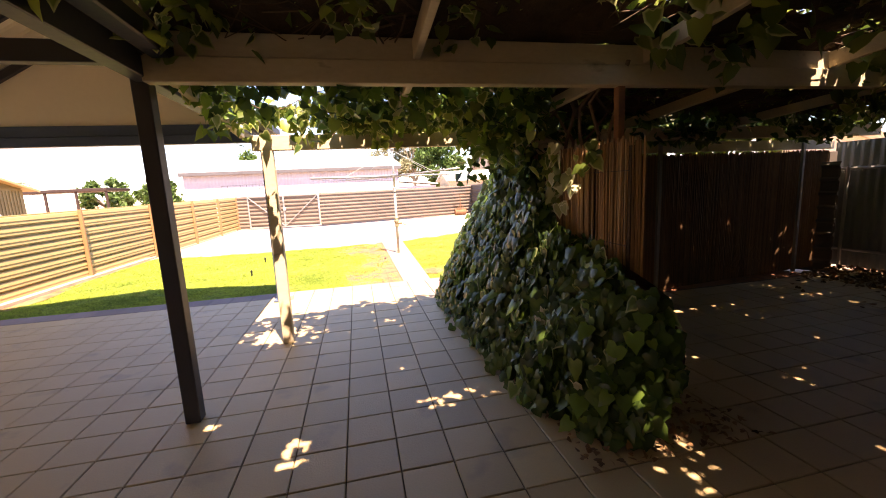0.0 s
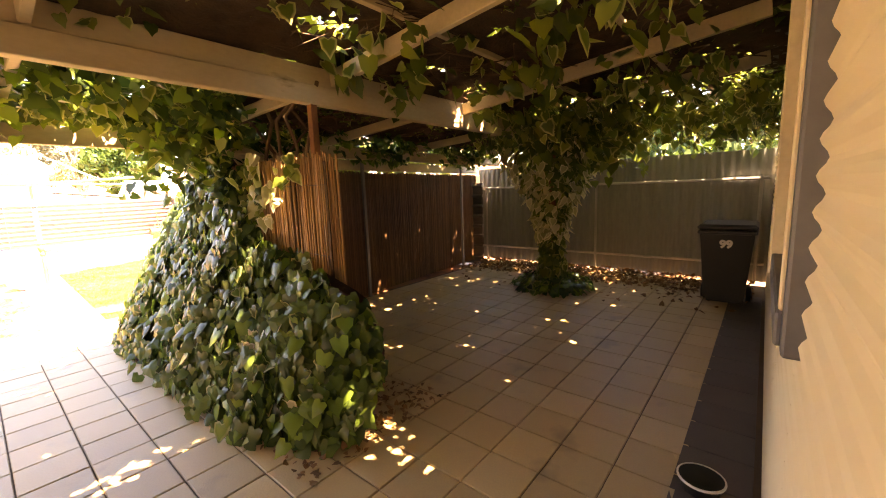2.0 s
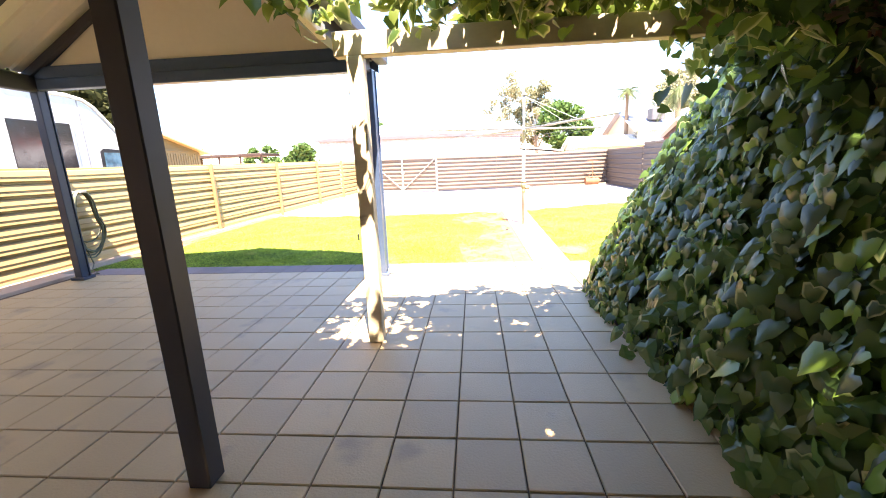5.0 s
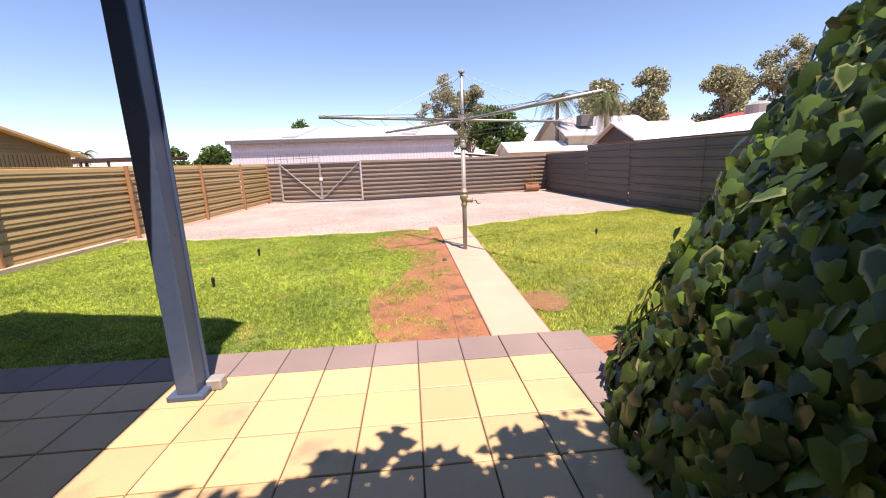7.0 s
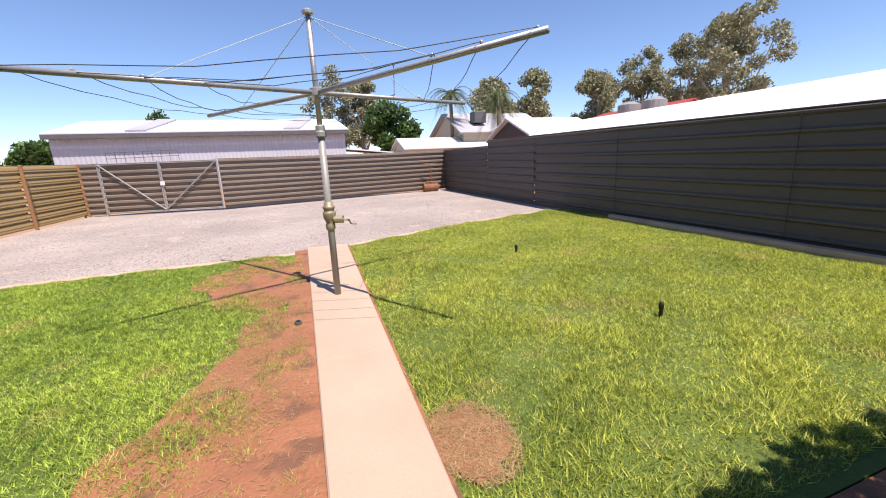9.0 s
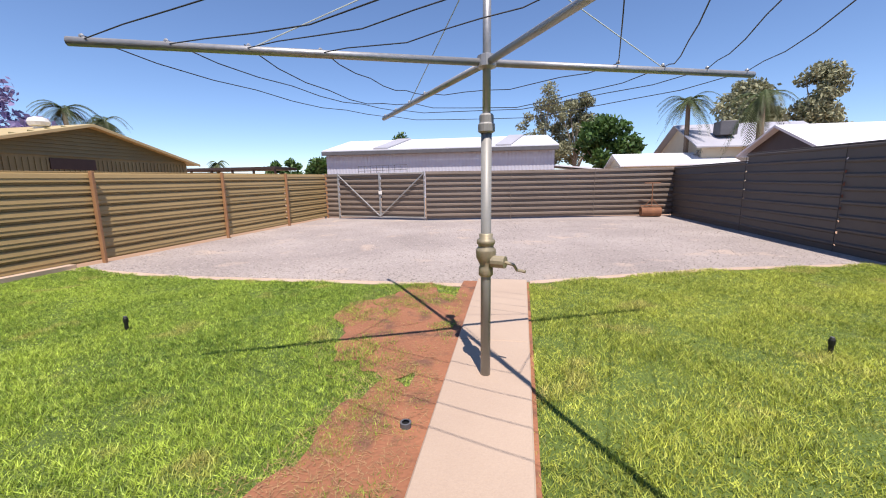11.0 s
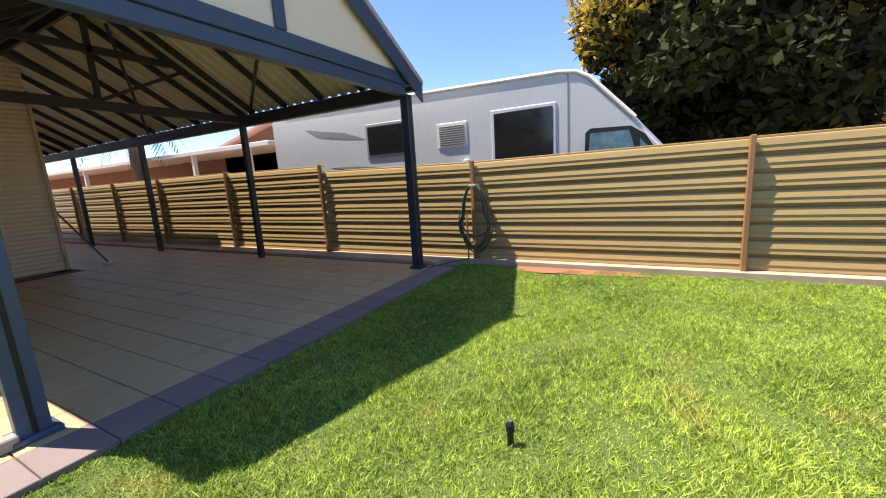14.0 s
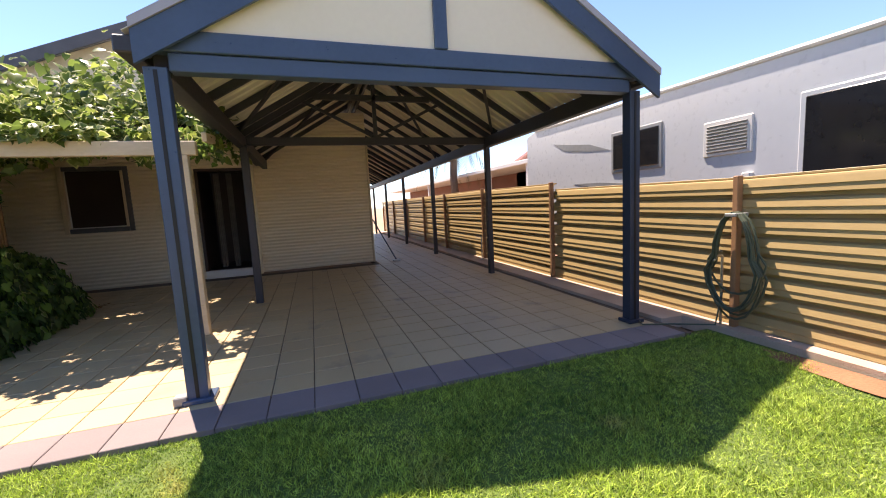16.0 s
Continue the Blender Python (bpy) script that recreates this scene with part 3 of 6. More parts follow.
carport_post(CX1 + 0.015, CY1, 0.115, 2.34, "blue", True)
carport_post(CX0, CY1, 0.10, 2.34, "blue_shaded", True)
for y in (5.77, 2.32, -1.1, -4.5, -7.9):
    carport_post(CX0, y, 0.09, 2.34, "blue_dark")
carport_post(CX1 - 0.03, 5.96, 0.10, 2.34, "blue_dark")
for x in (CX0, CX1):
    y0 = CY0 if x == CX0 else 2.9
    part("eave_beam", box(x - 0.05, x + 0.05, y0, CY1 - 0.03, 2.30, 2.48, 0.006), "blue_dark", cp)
OUTX = RX - CX0 + 0.16
for s in (-1, 1):
    y0 = CY0 if s < 0 else 2.3
    # roof sheet: ribbed steel with a cream underside, two slopes
    def slope_pts(t):
        return (RX + s * OUTX * t, roof_z(RX + s * OUTX * t))
    (xa, za), (xb, zb) = slope_pts(0.0), slope_pts(1.0)
    bm = bmesh.new()
    ny = round((CY1 + 0.12 - y0) / 0.19)
    rows = []
    for k in range(ny + 1):
        for ph, d in ((0.0, 0.0), (0.62, 0.0), (0.72, 0.025), (0.9, 0.025)):
            y = y0 + (k + ph) * 0.19
            if y <= CY1 + 0.12:
                rows.append((bm.verts.new((xa, y, za + d)), bm.verts.new((xb, y, zb + d))))
    for p, q in zip(rows, rows[1:]):
        bm.faces.new((p[0], p[1], q[1], q[0]))
    r = bmesh.ops.extrude_face_region(bm, geom=bm.faces[:])
    bmesh.ops.translate(bm, verts=[v for v in r["geom"] if isinstance(v, bmesh.types.BMVert)], vec=(0, 0, 0.006))
    part("roof_sheet", bm, "gable_cream", cp, "ribbed steel roof sheet, cream beneath")
    x, z = slope_pts(0.04)
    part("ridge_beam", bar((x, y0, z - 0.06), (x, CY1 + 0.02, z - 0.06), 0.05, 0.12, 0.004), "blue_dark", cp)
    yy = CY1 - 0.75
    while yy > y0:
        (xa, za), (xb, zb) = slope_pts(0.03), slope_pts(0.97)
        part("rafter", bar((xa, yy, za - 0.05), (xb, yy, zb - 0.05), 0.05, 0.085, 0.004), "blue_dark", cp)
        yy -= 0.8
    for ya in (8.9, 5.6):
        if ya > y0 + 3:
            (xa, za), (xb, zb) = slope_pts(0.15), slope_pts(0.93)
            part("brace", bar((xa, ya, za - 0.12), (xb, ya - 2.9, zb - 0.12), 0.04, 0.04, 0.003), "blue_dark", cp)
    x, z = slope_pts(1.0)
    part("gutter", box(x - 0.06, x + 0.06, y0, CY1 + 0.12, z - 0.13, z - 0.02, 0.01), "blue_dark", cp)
    # barge board in front, with a paler capping
    (xa, za), (xb, zb) = slope_pts(-0.01), slope_pts(1.03 if s < 0 else 0.975)
    part("barge_board", prism([(xa, za - 0.2), (xb, zb - 0.24), (xb, zb - 0.03), (xa, za + 0.01)], "y", CY1 + 0.121, CY1 + 0.15), "blue", cp)
    part("capping", prism([(xa, za + 0.012), (xb, zb - 0.028), (xb, zb + 0.035), (xa, za + 0.075)], "y", CY1 + 0.02, CY1 + 0.165), "roof_grey", cp, "pale grey metal capping")
    # truss rafters
    for y in (CY1 - 0.02, 5.77, -1.1, -4.5):
        if y < 2.9 and s > 0:
            continue
        (xa, za), (xb, zb) = slope_pts(0.0), slope_pts(0.97)
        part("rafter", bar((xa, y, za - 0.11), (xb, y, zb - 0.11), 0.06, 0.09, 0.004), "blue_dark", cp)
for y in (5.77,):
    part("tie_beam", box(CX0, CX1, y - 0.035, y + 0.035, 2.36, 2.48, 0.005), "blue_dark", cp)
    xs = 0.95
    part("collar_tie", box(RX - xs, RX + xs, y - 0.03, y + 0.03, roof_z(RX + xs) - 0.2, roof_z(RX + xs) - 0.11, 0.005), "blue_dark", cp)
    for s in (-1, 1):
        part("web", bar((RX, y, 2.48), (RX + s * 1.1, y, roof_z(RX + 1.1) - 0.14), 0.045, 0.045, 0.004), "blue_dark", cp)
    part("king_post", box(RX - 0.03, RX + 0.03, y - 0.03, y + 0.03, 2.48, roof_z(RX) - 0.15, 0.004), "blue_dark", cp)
part("front_beam", box(CX0 + 0.06, CX1 - 0.06, CY1 - 0.05, CY1 + 0.06, 2.32, 2.44, 0.006), "blue", cp)
part("front_rail", box(CX0 - 0.05, CX1 + 0.05, CY1 - 0.02, CY1 + 0.085, 2.443, 2.58, 0.006), "blue", cp)
part("gable_panel", prism([(CX0 + 0.16, 2.56), (CX1 - 0.16, 2.56), (RX, roof_z(RX) - 0.08)], "y", CY1 + 0.03, CY1 + 0.06), "gable_cream", cp, "plain cream gable infill panel")
part("gable_strut", box(RX - 0.055, RX + 0.055, CY1 + 0.062, CY1 + 0.10, 2.58, roof_z(RX) + 0.02, 0.006), "blue", cp)
part("finial", lathe([(0.035, 0), (0.05, 0.05), (0.02, 0.1), (0.035, 0.17), (0.02, 0.24), (0.004, 0.4)], (RX, CY1 + 0.13, roof_z(RX) + 0.02), 10), "blue", cp)
part("ridge_cap", prism([(RX - 0.14, roof_z(RX) - 0.04), (RX, roof_z(RX) + 0.045), (RX + 0.14, roof_z(RX) - 0.04), (RX + 0.14, roof_z(RX) - 0.02), (RX, roof_z(RX) + 0.07), (RX - 0.14, roof_z(RX) - 0.02)], "y", CY0, CY1 + 0.12), "roof_grey", cp)

# ---- house ----
house = thing("house", (2.6, -2, 0), "cream corrugated house with dark gable roof behind the patio", "house")
DX0, DX1, DZ = -0.22, 0.66, 2.28
WX0, WX1, WZ0, WZ1 = 1.92, 2.95, 1.2, 2.36


def clad(x0, x1, z0, z1, y=HY):
    """Horizontal corrugated cladding on a thick wall."""
    if x1 - x0 < 0.02:
        return
    part("wall", box(x0, x1, y - 0.14, y - 0.022, z0, z1), "house_wall", house)
    part("cladding", sheet((x0, y - 0.02), (x1, y - 0.02), z0, z1, z0, z1, waves(z1 - z0, 0.076, 0.018), (0, 1)), "house_wall", house, "cream corrugated cladding")


clad(DX1 + 0.06, WX0, 0.0, 2.95)
clad(WX0, WX1, 0.0, WZ0)
clad(WX0, WX1, WZ1, 2.95)
clad(WX1, HX1, 0.0, 2.95)
clad(DX0 - 0.06, DX1 + 0.06, DZ + 0.06, 2.95)
# wall under the carport, cut to the slope of its roof
for nm, bm in (("wall", box(HX0, DX0 - 0.06, 2.48, 2.598, 0, 3.6)),
               ("cladding", sheet((HX0, 2.6), (DX0 - 0.06, 2.6), 0, 3.572, 0, 3.572, waves(3.572, 0.076, 0.018), (0, 1)))):
    bmesh.ops.bisect_plane(bm, geom=bm.verts[:] + bm.edges[:] + bm.faces[:], plane_co=(RX, 2.6, roof_z(RX) - 0.03), plane_no=(SL, 0, 1), clear_outer=True)
    part(nm, bm, "house_wall", house, "cream corrugated cladding" if nm == "cladding" else "")
part("side_wall", box(HX0, HX0 + 0.12, -9, 2.46, 0, 3.0), "house_wall", house)
part("side_wall", box(DX0 - 0.17, DX0 - 0.065, 2.48, HY - 0.02, 0, 2.95), "house_wall", house)
part("end_wall", box(HX1 - 0.12, HX1, -9, HY - 0.145, 0, 2.95), "house_wall", house)
part("rear_wall", box(HX0, HX1, -9.14, -9.005, 0, 2.95), "house_wall", house)
for x in (HX0 - 0.025, DX0 - 0.1):
    part("corner_trim", box(x, x + 0.05, 2.6, 2.645, 0, 2.45 if x > -1 else 3.0, 0.005), "cream_paint", house)
APX, APZ, GY = 0.9, 5.75, 1.7
part("gable_wall", prism([(HX0, 2.9), (HX1, 2.9), (APX, APZ)], "y", GY - 0.12, GY), "house_wall", house)
for xe, ze in ((HX1 + 0.35, 2.9 - 0.14), (HX0 - 1.9, 2.9 + 0.4)):
    part("roof", prism([(APX, APZ + 0.02), (xe, ze + 0.02), (xe, ze + 0.1), (APX, APZ + 0.12)], "y", -9.3, GY + 0.3), "roof_grey", house)
    part("barge", prism([(APX, APZ - 0.12), (xe, ze - 0.12), (xe, ze + 0.115), (APX, APZ + 0.13)], "y", GY + 0.301, GY + 0.34), "trim_grey", house, "dark grey barge board")
part("lean_to_roof", prism([(GY, 3.15), (HY + 0.12, 2.96), (HY + 0.12, 3.0), (GY, 3.2)], "x", DX0, HX1), "roof_grey", house)
part("eave_gutter", box(DX0, HX1, HY + 0.0, HY + 0.11, 2.93, 3.04, 0.01), "trim_grey", house)
# window by the bin
win = thing("window_1", (WX0, HY, WZ0), "wide window with grey frame and dark insect screen", "window", kind="structure")
for nm, b in (("window_frame", (WX0 - 0.05, WX0 + 0.03, HY - 0.1, HY + 0.027, WZ0 - 0.06, WZ1 + 0.06)), ("window_jamb", (WX1 - 0.03, WX1 + 0.05, HY - 0.1, HY + 0.048, WZ0 - 0.06, WZ1 + 0.06)),
              ("window_head", (WX0 + 0.031, WX1 - 0.031, HY - 0.1, HY + 0.027, WZ1 - 0.02, WZ1 + 0.06)), ("window_sill", (WX0 + 0.031, WX1 - 0.031, HY - 0.1, HY + 0.04, WZ0 - 0.06, WZ0 + 0.03))):
    part(nm, box(*b, 0.006), "cream_paint" if nm == "window_jamb" else "trim_grey", win)
part("reveal", box(WX0 + 0.031, WX0 + 0.075, HY - 0.08, HY + 0.035, WZ0 + 0.031, WZ1 - 0.021, 0.004), "cream_paint", win, "cream inner casing")
part("screen_frame", box(WX0 + 0.08, WX1 - 0.035, HY - 0.038, HY - 0.02, WZ0 + 0.032, WZ0 + 0.05, 0.003), "white", win)
part("screen_frame", box(WX1 - 0.055, WX1 - 0.035, HY - 0.038, HY - 0.02, WZ0 + 0.051, WZ1 - 0.022, 0.003), "white", win)
part("pane", box(WX0 + 0.08, WX1 - 0.031, HY - 0.06, HY - 0.04, WZ0 + 0.031, WZ1 - 0.021), "screen", win, "dark screened pane")
# back door, half open into the dark
door = thing("door_1", ((DX0 + DX1) / 2, HY, 0.17), "dark brown back door with screen, standing open", "door", kind="structure")
for nm, b in (("door_jamb", (DX0 - 0.06, DX0, HY - 0.14, HY + 0.02, 0.17, DZ)), ("door_jamb", (DX1, DX1 + 0.06, HY - 0.14, HY + 0.02, 0.17, DZ)), ("door_head", (DX0 - 0.06, DX1 + 0.06, HY - 0.14, HY + 0.02, DZ + 0.001, DZ + 0.06))):
    part(nm, box(*b, 0.004), "trim_brown", door)
leafp = part("door_leaf", box(DX0 + 0.02, DX0 + 0.06, HY - 0.9, HY - 0.15, 0.18, DZ - 0.01, 0.004), "trim_brown", door)
part("door_handle", tube([(DX0 + 0.06, HY - 0.8, 1.15), (DX0 + 0.11, HY - 0.8, 1.15), (DX0 + 0.11, HY - 0.7, 1.15)], 0.01), "galv", leafp)
# near-black box added behind the doorway to give its unlit inside
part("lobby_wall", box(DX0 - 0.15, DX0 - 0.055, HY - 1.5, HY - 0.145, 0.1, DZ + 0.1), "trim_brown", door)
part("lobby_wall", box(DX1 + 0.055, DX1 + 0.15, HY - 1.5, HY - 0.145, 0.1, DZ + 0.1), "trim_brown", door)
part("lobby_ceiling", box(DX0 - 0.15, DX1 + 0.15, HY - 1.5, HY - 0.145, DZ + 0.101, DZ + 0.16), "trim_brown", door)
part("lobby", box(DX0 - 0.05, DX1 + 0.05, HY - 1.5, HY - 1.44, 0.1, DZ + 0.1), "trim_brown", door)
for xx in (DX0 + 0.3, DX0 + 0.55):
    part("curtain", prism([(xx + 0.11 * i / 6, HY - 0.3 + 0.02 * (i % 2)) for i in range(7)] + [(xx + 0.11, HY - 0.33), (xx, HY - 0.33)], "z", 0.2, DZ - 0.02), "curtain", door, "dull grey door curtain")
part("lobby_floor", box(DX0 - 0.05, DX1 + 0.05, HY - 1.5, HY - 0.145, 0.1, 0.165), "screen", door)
slab("door_step", [(DX0 - 0.05, HY - 0.1), (DX1 + 0.05, HY - 0.1), (DX1 + 0.05, HY + 0.02), (DX0 - 0.05, HY + 0.02)], 0.0, 0.165, "white", "pale painted sill under the back door", "step")


# ---- pergola ----
perg = thing("pergola", (2.5, 5, 0), "weathered cream timber pergola overgrown with ivy", "pergola")


def perg_z(y):
    return 2.52 - (y - 5.85) * 0.075      # top line of the beams, falling to the yard


B1Y, B2Y = 5.845, 7.34
part("beam", box(-0.62, 7.95, B1Y - 0.045, B1Y + 0.045, 2.275, 2.425, 0.006), "cream_paint", perg, "cream timber beam with peeling paint")
part("beam_upper", box(-0.62, 7.95, B1Y - 0.02, B1Y + 0.065, 2.427, 2.575, 0.006), "cream_paint", perg)
part("beam", box(-0.40, 7.95, B2Y - 0.045, B2Y + 0.045, 2.015, 2.165, 0.006), "cream_paint", perg, "cream edge beam")
for x in (-0.50, 1.045, 2.84, 4.70, 6.25, 7.85):
    part("rafter", bar((x, HY + 0.13, 2.80), (x, B1Y - 0.02, 2.50), 0.05, 0.13, 0.005), "cream_paint", perg)
for xa, xb in ((-0.50, -0.50), (1.0, 0.955), (2.49, 2.30), (3.89, 3.77), (5.6, 5.38), (7.2, 7.1)):
    part("rafter", bar((xa, B1Y + 0.07, 2.335), (xb, B2Y + 0.07, 2.20), 0.05, 0.10, 0.005), "cream_paint", perg)
for y in (3.9, 4.9):
    z = 2.80 - (y - 2.95) * 0.093 + 0.067
    part("batten", box(-0.5, 7.95, y - 0.025, y + 0.025, z, z + 0.045, 0.004), "cream_paint", perg)
part("post", box(-0.262 - 0.053, -0.262 + 0.053, B2Y - 0.05, B2Y + 0.05, 0.0, 2.015, 0.006), "cream_paint", perg, "cream timber post")
part("post", box(2.64 - 0.03, 2.64 + 0.03, 5.85 - 0.03, 5.85 + 0.03, 0.0, 2.275, 0.004), "rust", perg, "rusty brown steel post")
part("post", box(6.35 - 0.04, 6.35 + 0.04, 5.42 - 0.04, 5.42 + 0.04, 0.0, 2.5, 0.004), "rust", perg)

# bamboo screens: a short return beside the ivy and the long wall behind the patio
scr = thing("bamboo_screen", (2.36, 6.3, 0), "tall brown bamboo reed screen beside the ivy", "screen")
stick = bpy.data.meshes.new("stick")
sb = tube([(0, 0, 0), (0.002, 0.001, 0.6), (-0.002, 0, 1.2), (0, 0, 1.83)], 0.0085, 6)
sb.to_mesh(stick)
sb.free()
stick.materials.append(M["bamboo"])
rnd = random.Random(3)
n = 150
for k in range(n):
    u = k / (n - 1)
    y = 5.38 + 2.0 * u
    x = 2.40 + 0.012 * math.sin(k * 1.7) + (0.10 * ((0.1 - u) / 0.1) ** 2 if u < 0.1 else 0)
    o = new("reed", stick)
    o.parent = scr
    o.matrix_parent_inverse = scr.matrix_basis.inverted()
    o.matrix_basis = pose(x + rnd.uniform(-0.004, 0.004), y, 0.0, rnd.uniform(-0.5, 0.5), rnd.uniform(-0.5, 0.5), rnd.uniform(0, 360)) @ Matrix.Diagonal((1, 1, rnd.uniform(0.985, 1.02), 1))
for z in (0.5, 1.1, 1.62):
    part("binding_wire", tube([(2.385, 5.38, z), (2.385, 6.4, z + 0.01), (2.385, 7.38, z)], 0.002, 5), "wire", scr)
part("backing", box(2.425, 2.45, 5.42, 7.36, 0, 1.79), "thatch", scr)
wall_s = thing("bamboo_wall", (5.0, 7.6, 0), "dark brown reed wall with slim posts behind the patio", "screen")
bm = bmesh.new()
for k in range(330):
    u = k / 329
    x, y = 2.4 + 5.55 * u, 7.42 + 0.5 * u
    tube([(x, y, 0.0), (x + rnd.uniform(-0.01, 0.01), y + rnd.uniform(-0.006, 0.006), 1.86 + rnd.uniform(-0.02, 0.02))], 0.009, 5, bm)
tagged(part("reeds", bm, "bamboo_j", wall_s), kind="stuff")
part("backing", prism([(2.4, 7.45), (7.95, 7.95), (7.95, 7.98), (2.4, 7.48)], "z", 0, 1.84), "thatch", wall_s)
for x, y in ((4.445, 7.51), (7.2, 7.79)):
    part("post", box(x - 0.022, x + 0.022, y - 0.06, y - 0.02, 0, 2.1, 0.003), "galv_dull", wall_s)
# added panel that shuts out the sunlit gap beside the grey fence
part("end_panel", box(7.955, 8.11, 7.9, 7.95, 0, 1.84, 0.003), "fence_dark", wall_s)
part("top_rail", bar((2.4, 7.38, 1.95), (7.95, 7.88, 1.95), 0.05, 0.14, 0.004), "cream_paint", wall_s)

# grey corrugated fence behind the bin
gf = thing("corrugated_fence", (8.1, 5, 0), "grey corrugated iron fence with pipe rails", "fence")
part("panel", upright_waves((8.14, 2.6), (8.14, 7.95), 0.02, 1.6, 0.12, 0.024, (-1, 0)), "fence_grey", gf)
part("upper_panel", upright_waves((8.17, 2.6), (8.17, 7.95), 1.5, 1.98, 0.12, 0.024, (-1, 0)), "fence_grey", gf)
for z in (0.3, 1.56):
    part("rail", tube([(8.06, 2.9, z), (8.06, 7.9, z)], 0.02), "galv", gf)
for y in (5.33, 3.0, 7.7):
    part("post", tube([(8.05, y, 0), (8.05, y, 1.6)], 0.022), "galv", gf)


# ---- wheelie bin ----
def wheelie_bin(x, y):
    b = thing("wheelie_bin", (x, y, 0), "dark green-black wheelie bin numbered 99 by the wall", "bin")
    w0, w1, d0, d1 = 0.20, 0.27, 0.24, 0.33
    bm = bmesh.new()
    lo = [bm.verts.new((x + s * d0, y + t * w0, 0.06)) for s, t in ((-1, -1), (1, -1), (1, 1), (-1, 1))]
    hi = [bm.verts.new((x + s * d1, y + t * w1, 0.94)) for s, t in ((-1, -1), (1, -1), (1, 1), (-1, 1))]
    bm.faces.new(lo[::-1])
    bm.faces.new(hi)
    for k in range(4):
        bm.faces.new((lo[k], lo[(k + 1) % 4], hi[(k + 1) % 4], hi[k]))
    bmesh.ops.bevel(bm, geom=bm.edges[:], offset=0.03, segments=2, affect="EDGES")
    body = part("body", bm, "bin", b, smooth=False)
    part("rim", box(x - d1 - 0.02, x + d1 + 0.02, y - w1 - 0.02, y + w1 + 0.02, 0.915, 0.955, 0.01), "bin", b)
    bm = box(x - d1 - 0.03, x + d1 + 0.02, y - w1 - 0.025, y + w1 + 0.025, 0.957, 1.03, 0.03)
    part("lid", bm, "bin", b, "black hinged lid")
    part("handle", tube([(x + d1 + 0.07, y - 0.2, 0.98), (x + d1 + 0.07, y + 0.2, 0.98)], 0.018), "bin", b)
    for s in (-1, 1):
        wheel = part("wheel", tube([(x + 0.2, y + s * 0.215, 0.1), (x + 0.2, y + s * 0.265, 0.1)], 0.1, 18), "black", b)
        part("hub", tube([(x + 0.2, y + s * 0.266, 0.1), (x + 0.2, y + s * 0.272, 0.1)], 0.045, 12), "bin", wheel)
    cu = bpy.data.curves.new("number", "FONT")
    cu.body, cu.size, cu.extrude, cu.align_x, cu.offset = "99", 0.125, 0.002, "CENTER", 0.007
    cu.materials.append(M["white"])
    o = new("number", cu)
    o.parent = b
    o.matrix_parent_inverse = b.matrix_basis.inverted()
    o.matrix_basis = Matrix(((0, -0.1, -1, x - d1 + 0.014), (-1, 0, 0, y), (0, 1, -0.1, 0.755), (0, 0, 0, 1)))
    o["label"] = "white house number"
    return b


wheelie_bin(6.72, 3.27)
bowl = thing("pet_bowl", (2.90, 3.10, 0), "small white-rimmed dark bowl on the paving by the wall", "bowl")
part("bowl_body", lathe([(0.075, 0.0), (0.085, 0.005), (0.10, 0.06), (0.104, 0.065), (0.098, 0.066), (0.08, 0.015), (0.001, 0.012)], (2.90, 3.10, 0.004), 24), "black", bowl, smooth=True)
part("rim", lathe([(0.099, 0.064), (0.107, 0.062), (0.108, 0.07), (0.099, 0.072)], (2.90, 3.10, 0.004), 24, None, False), "white", bowl, "white rim")


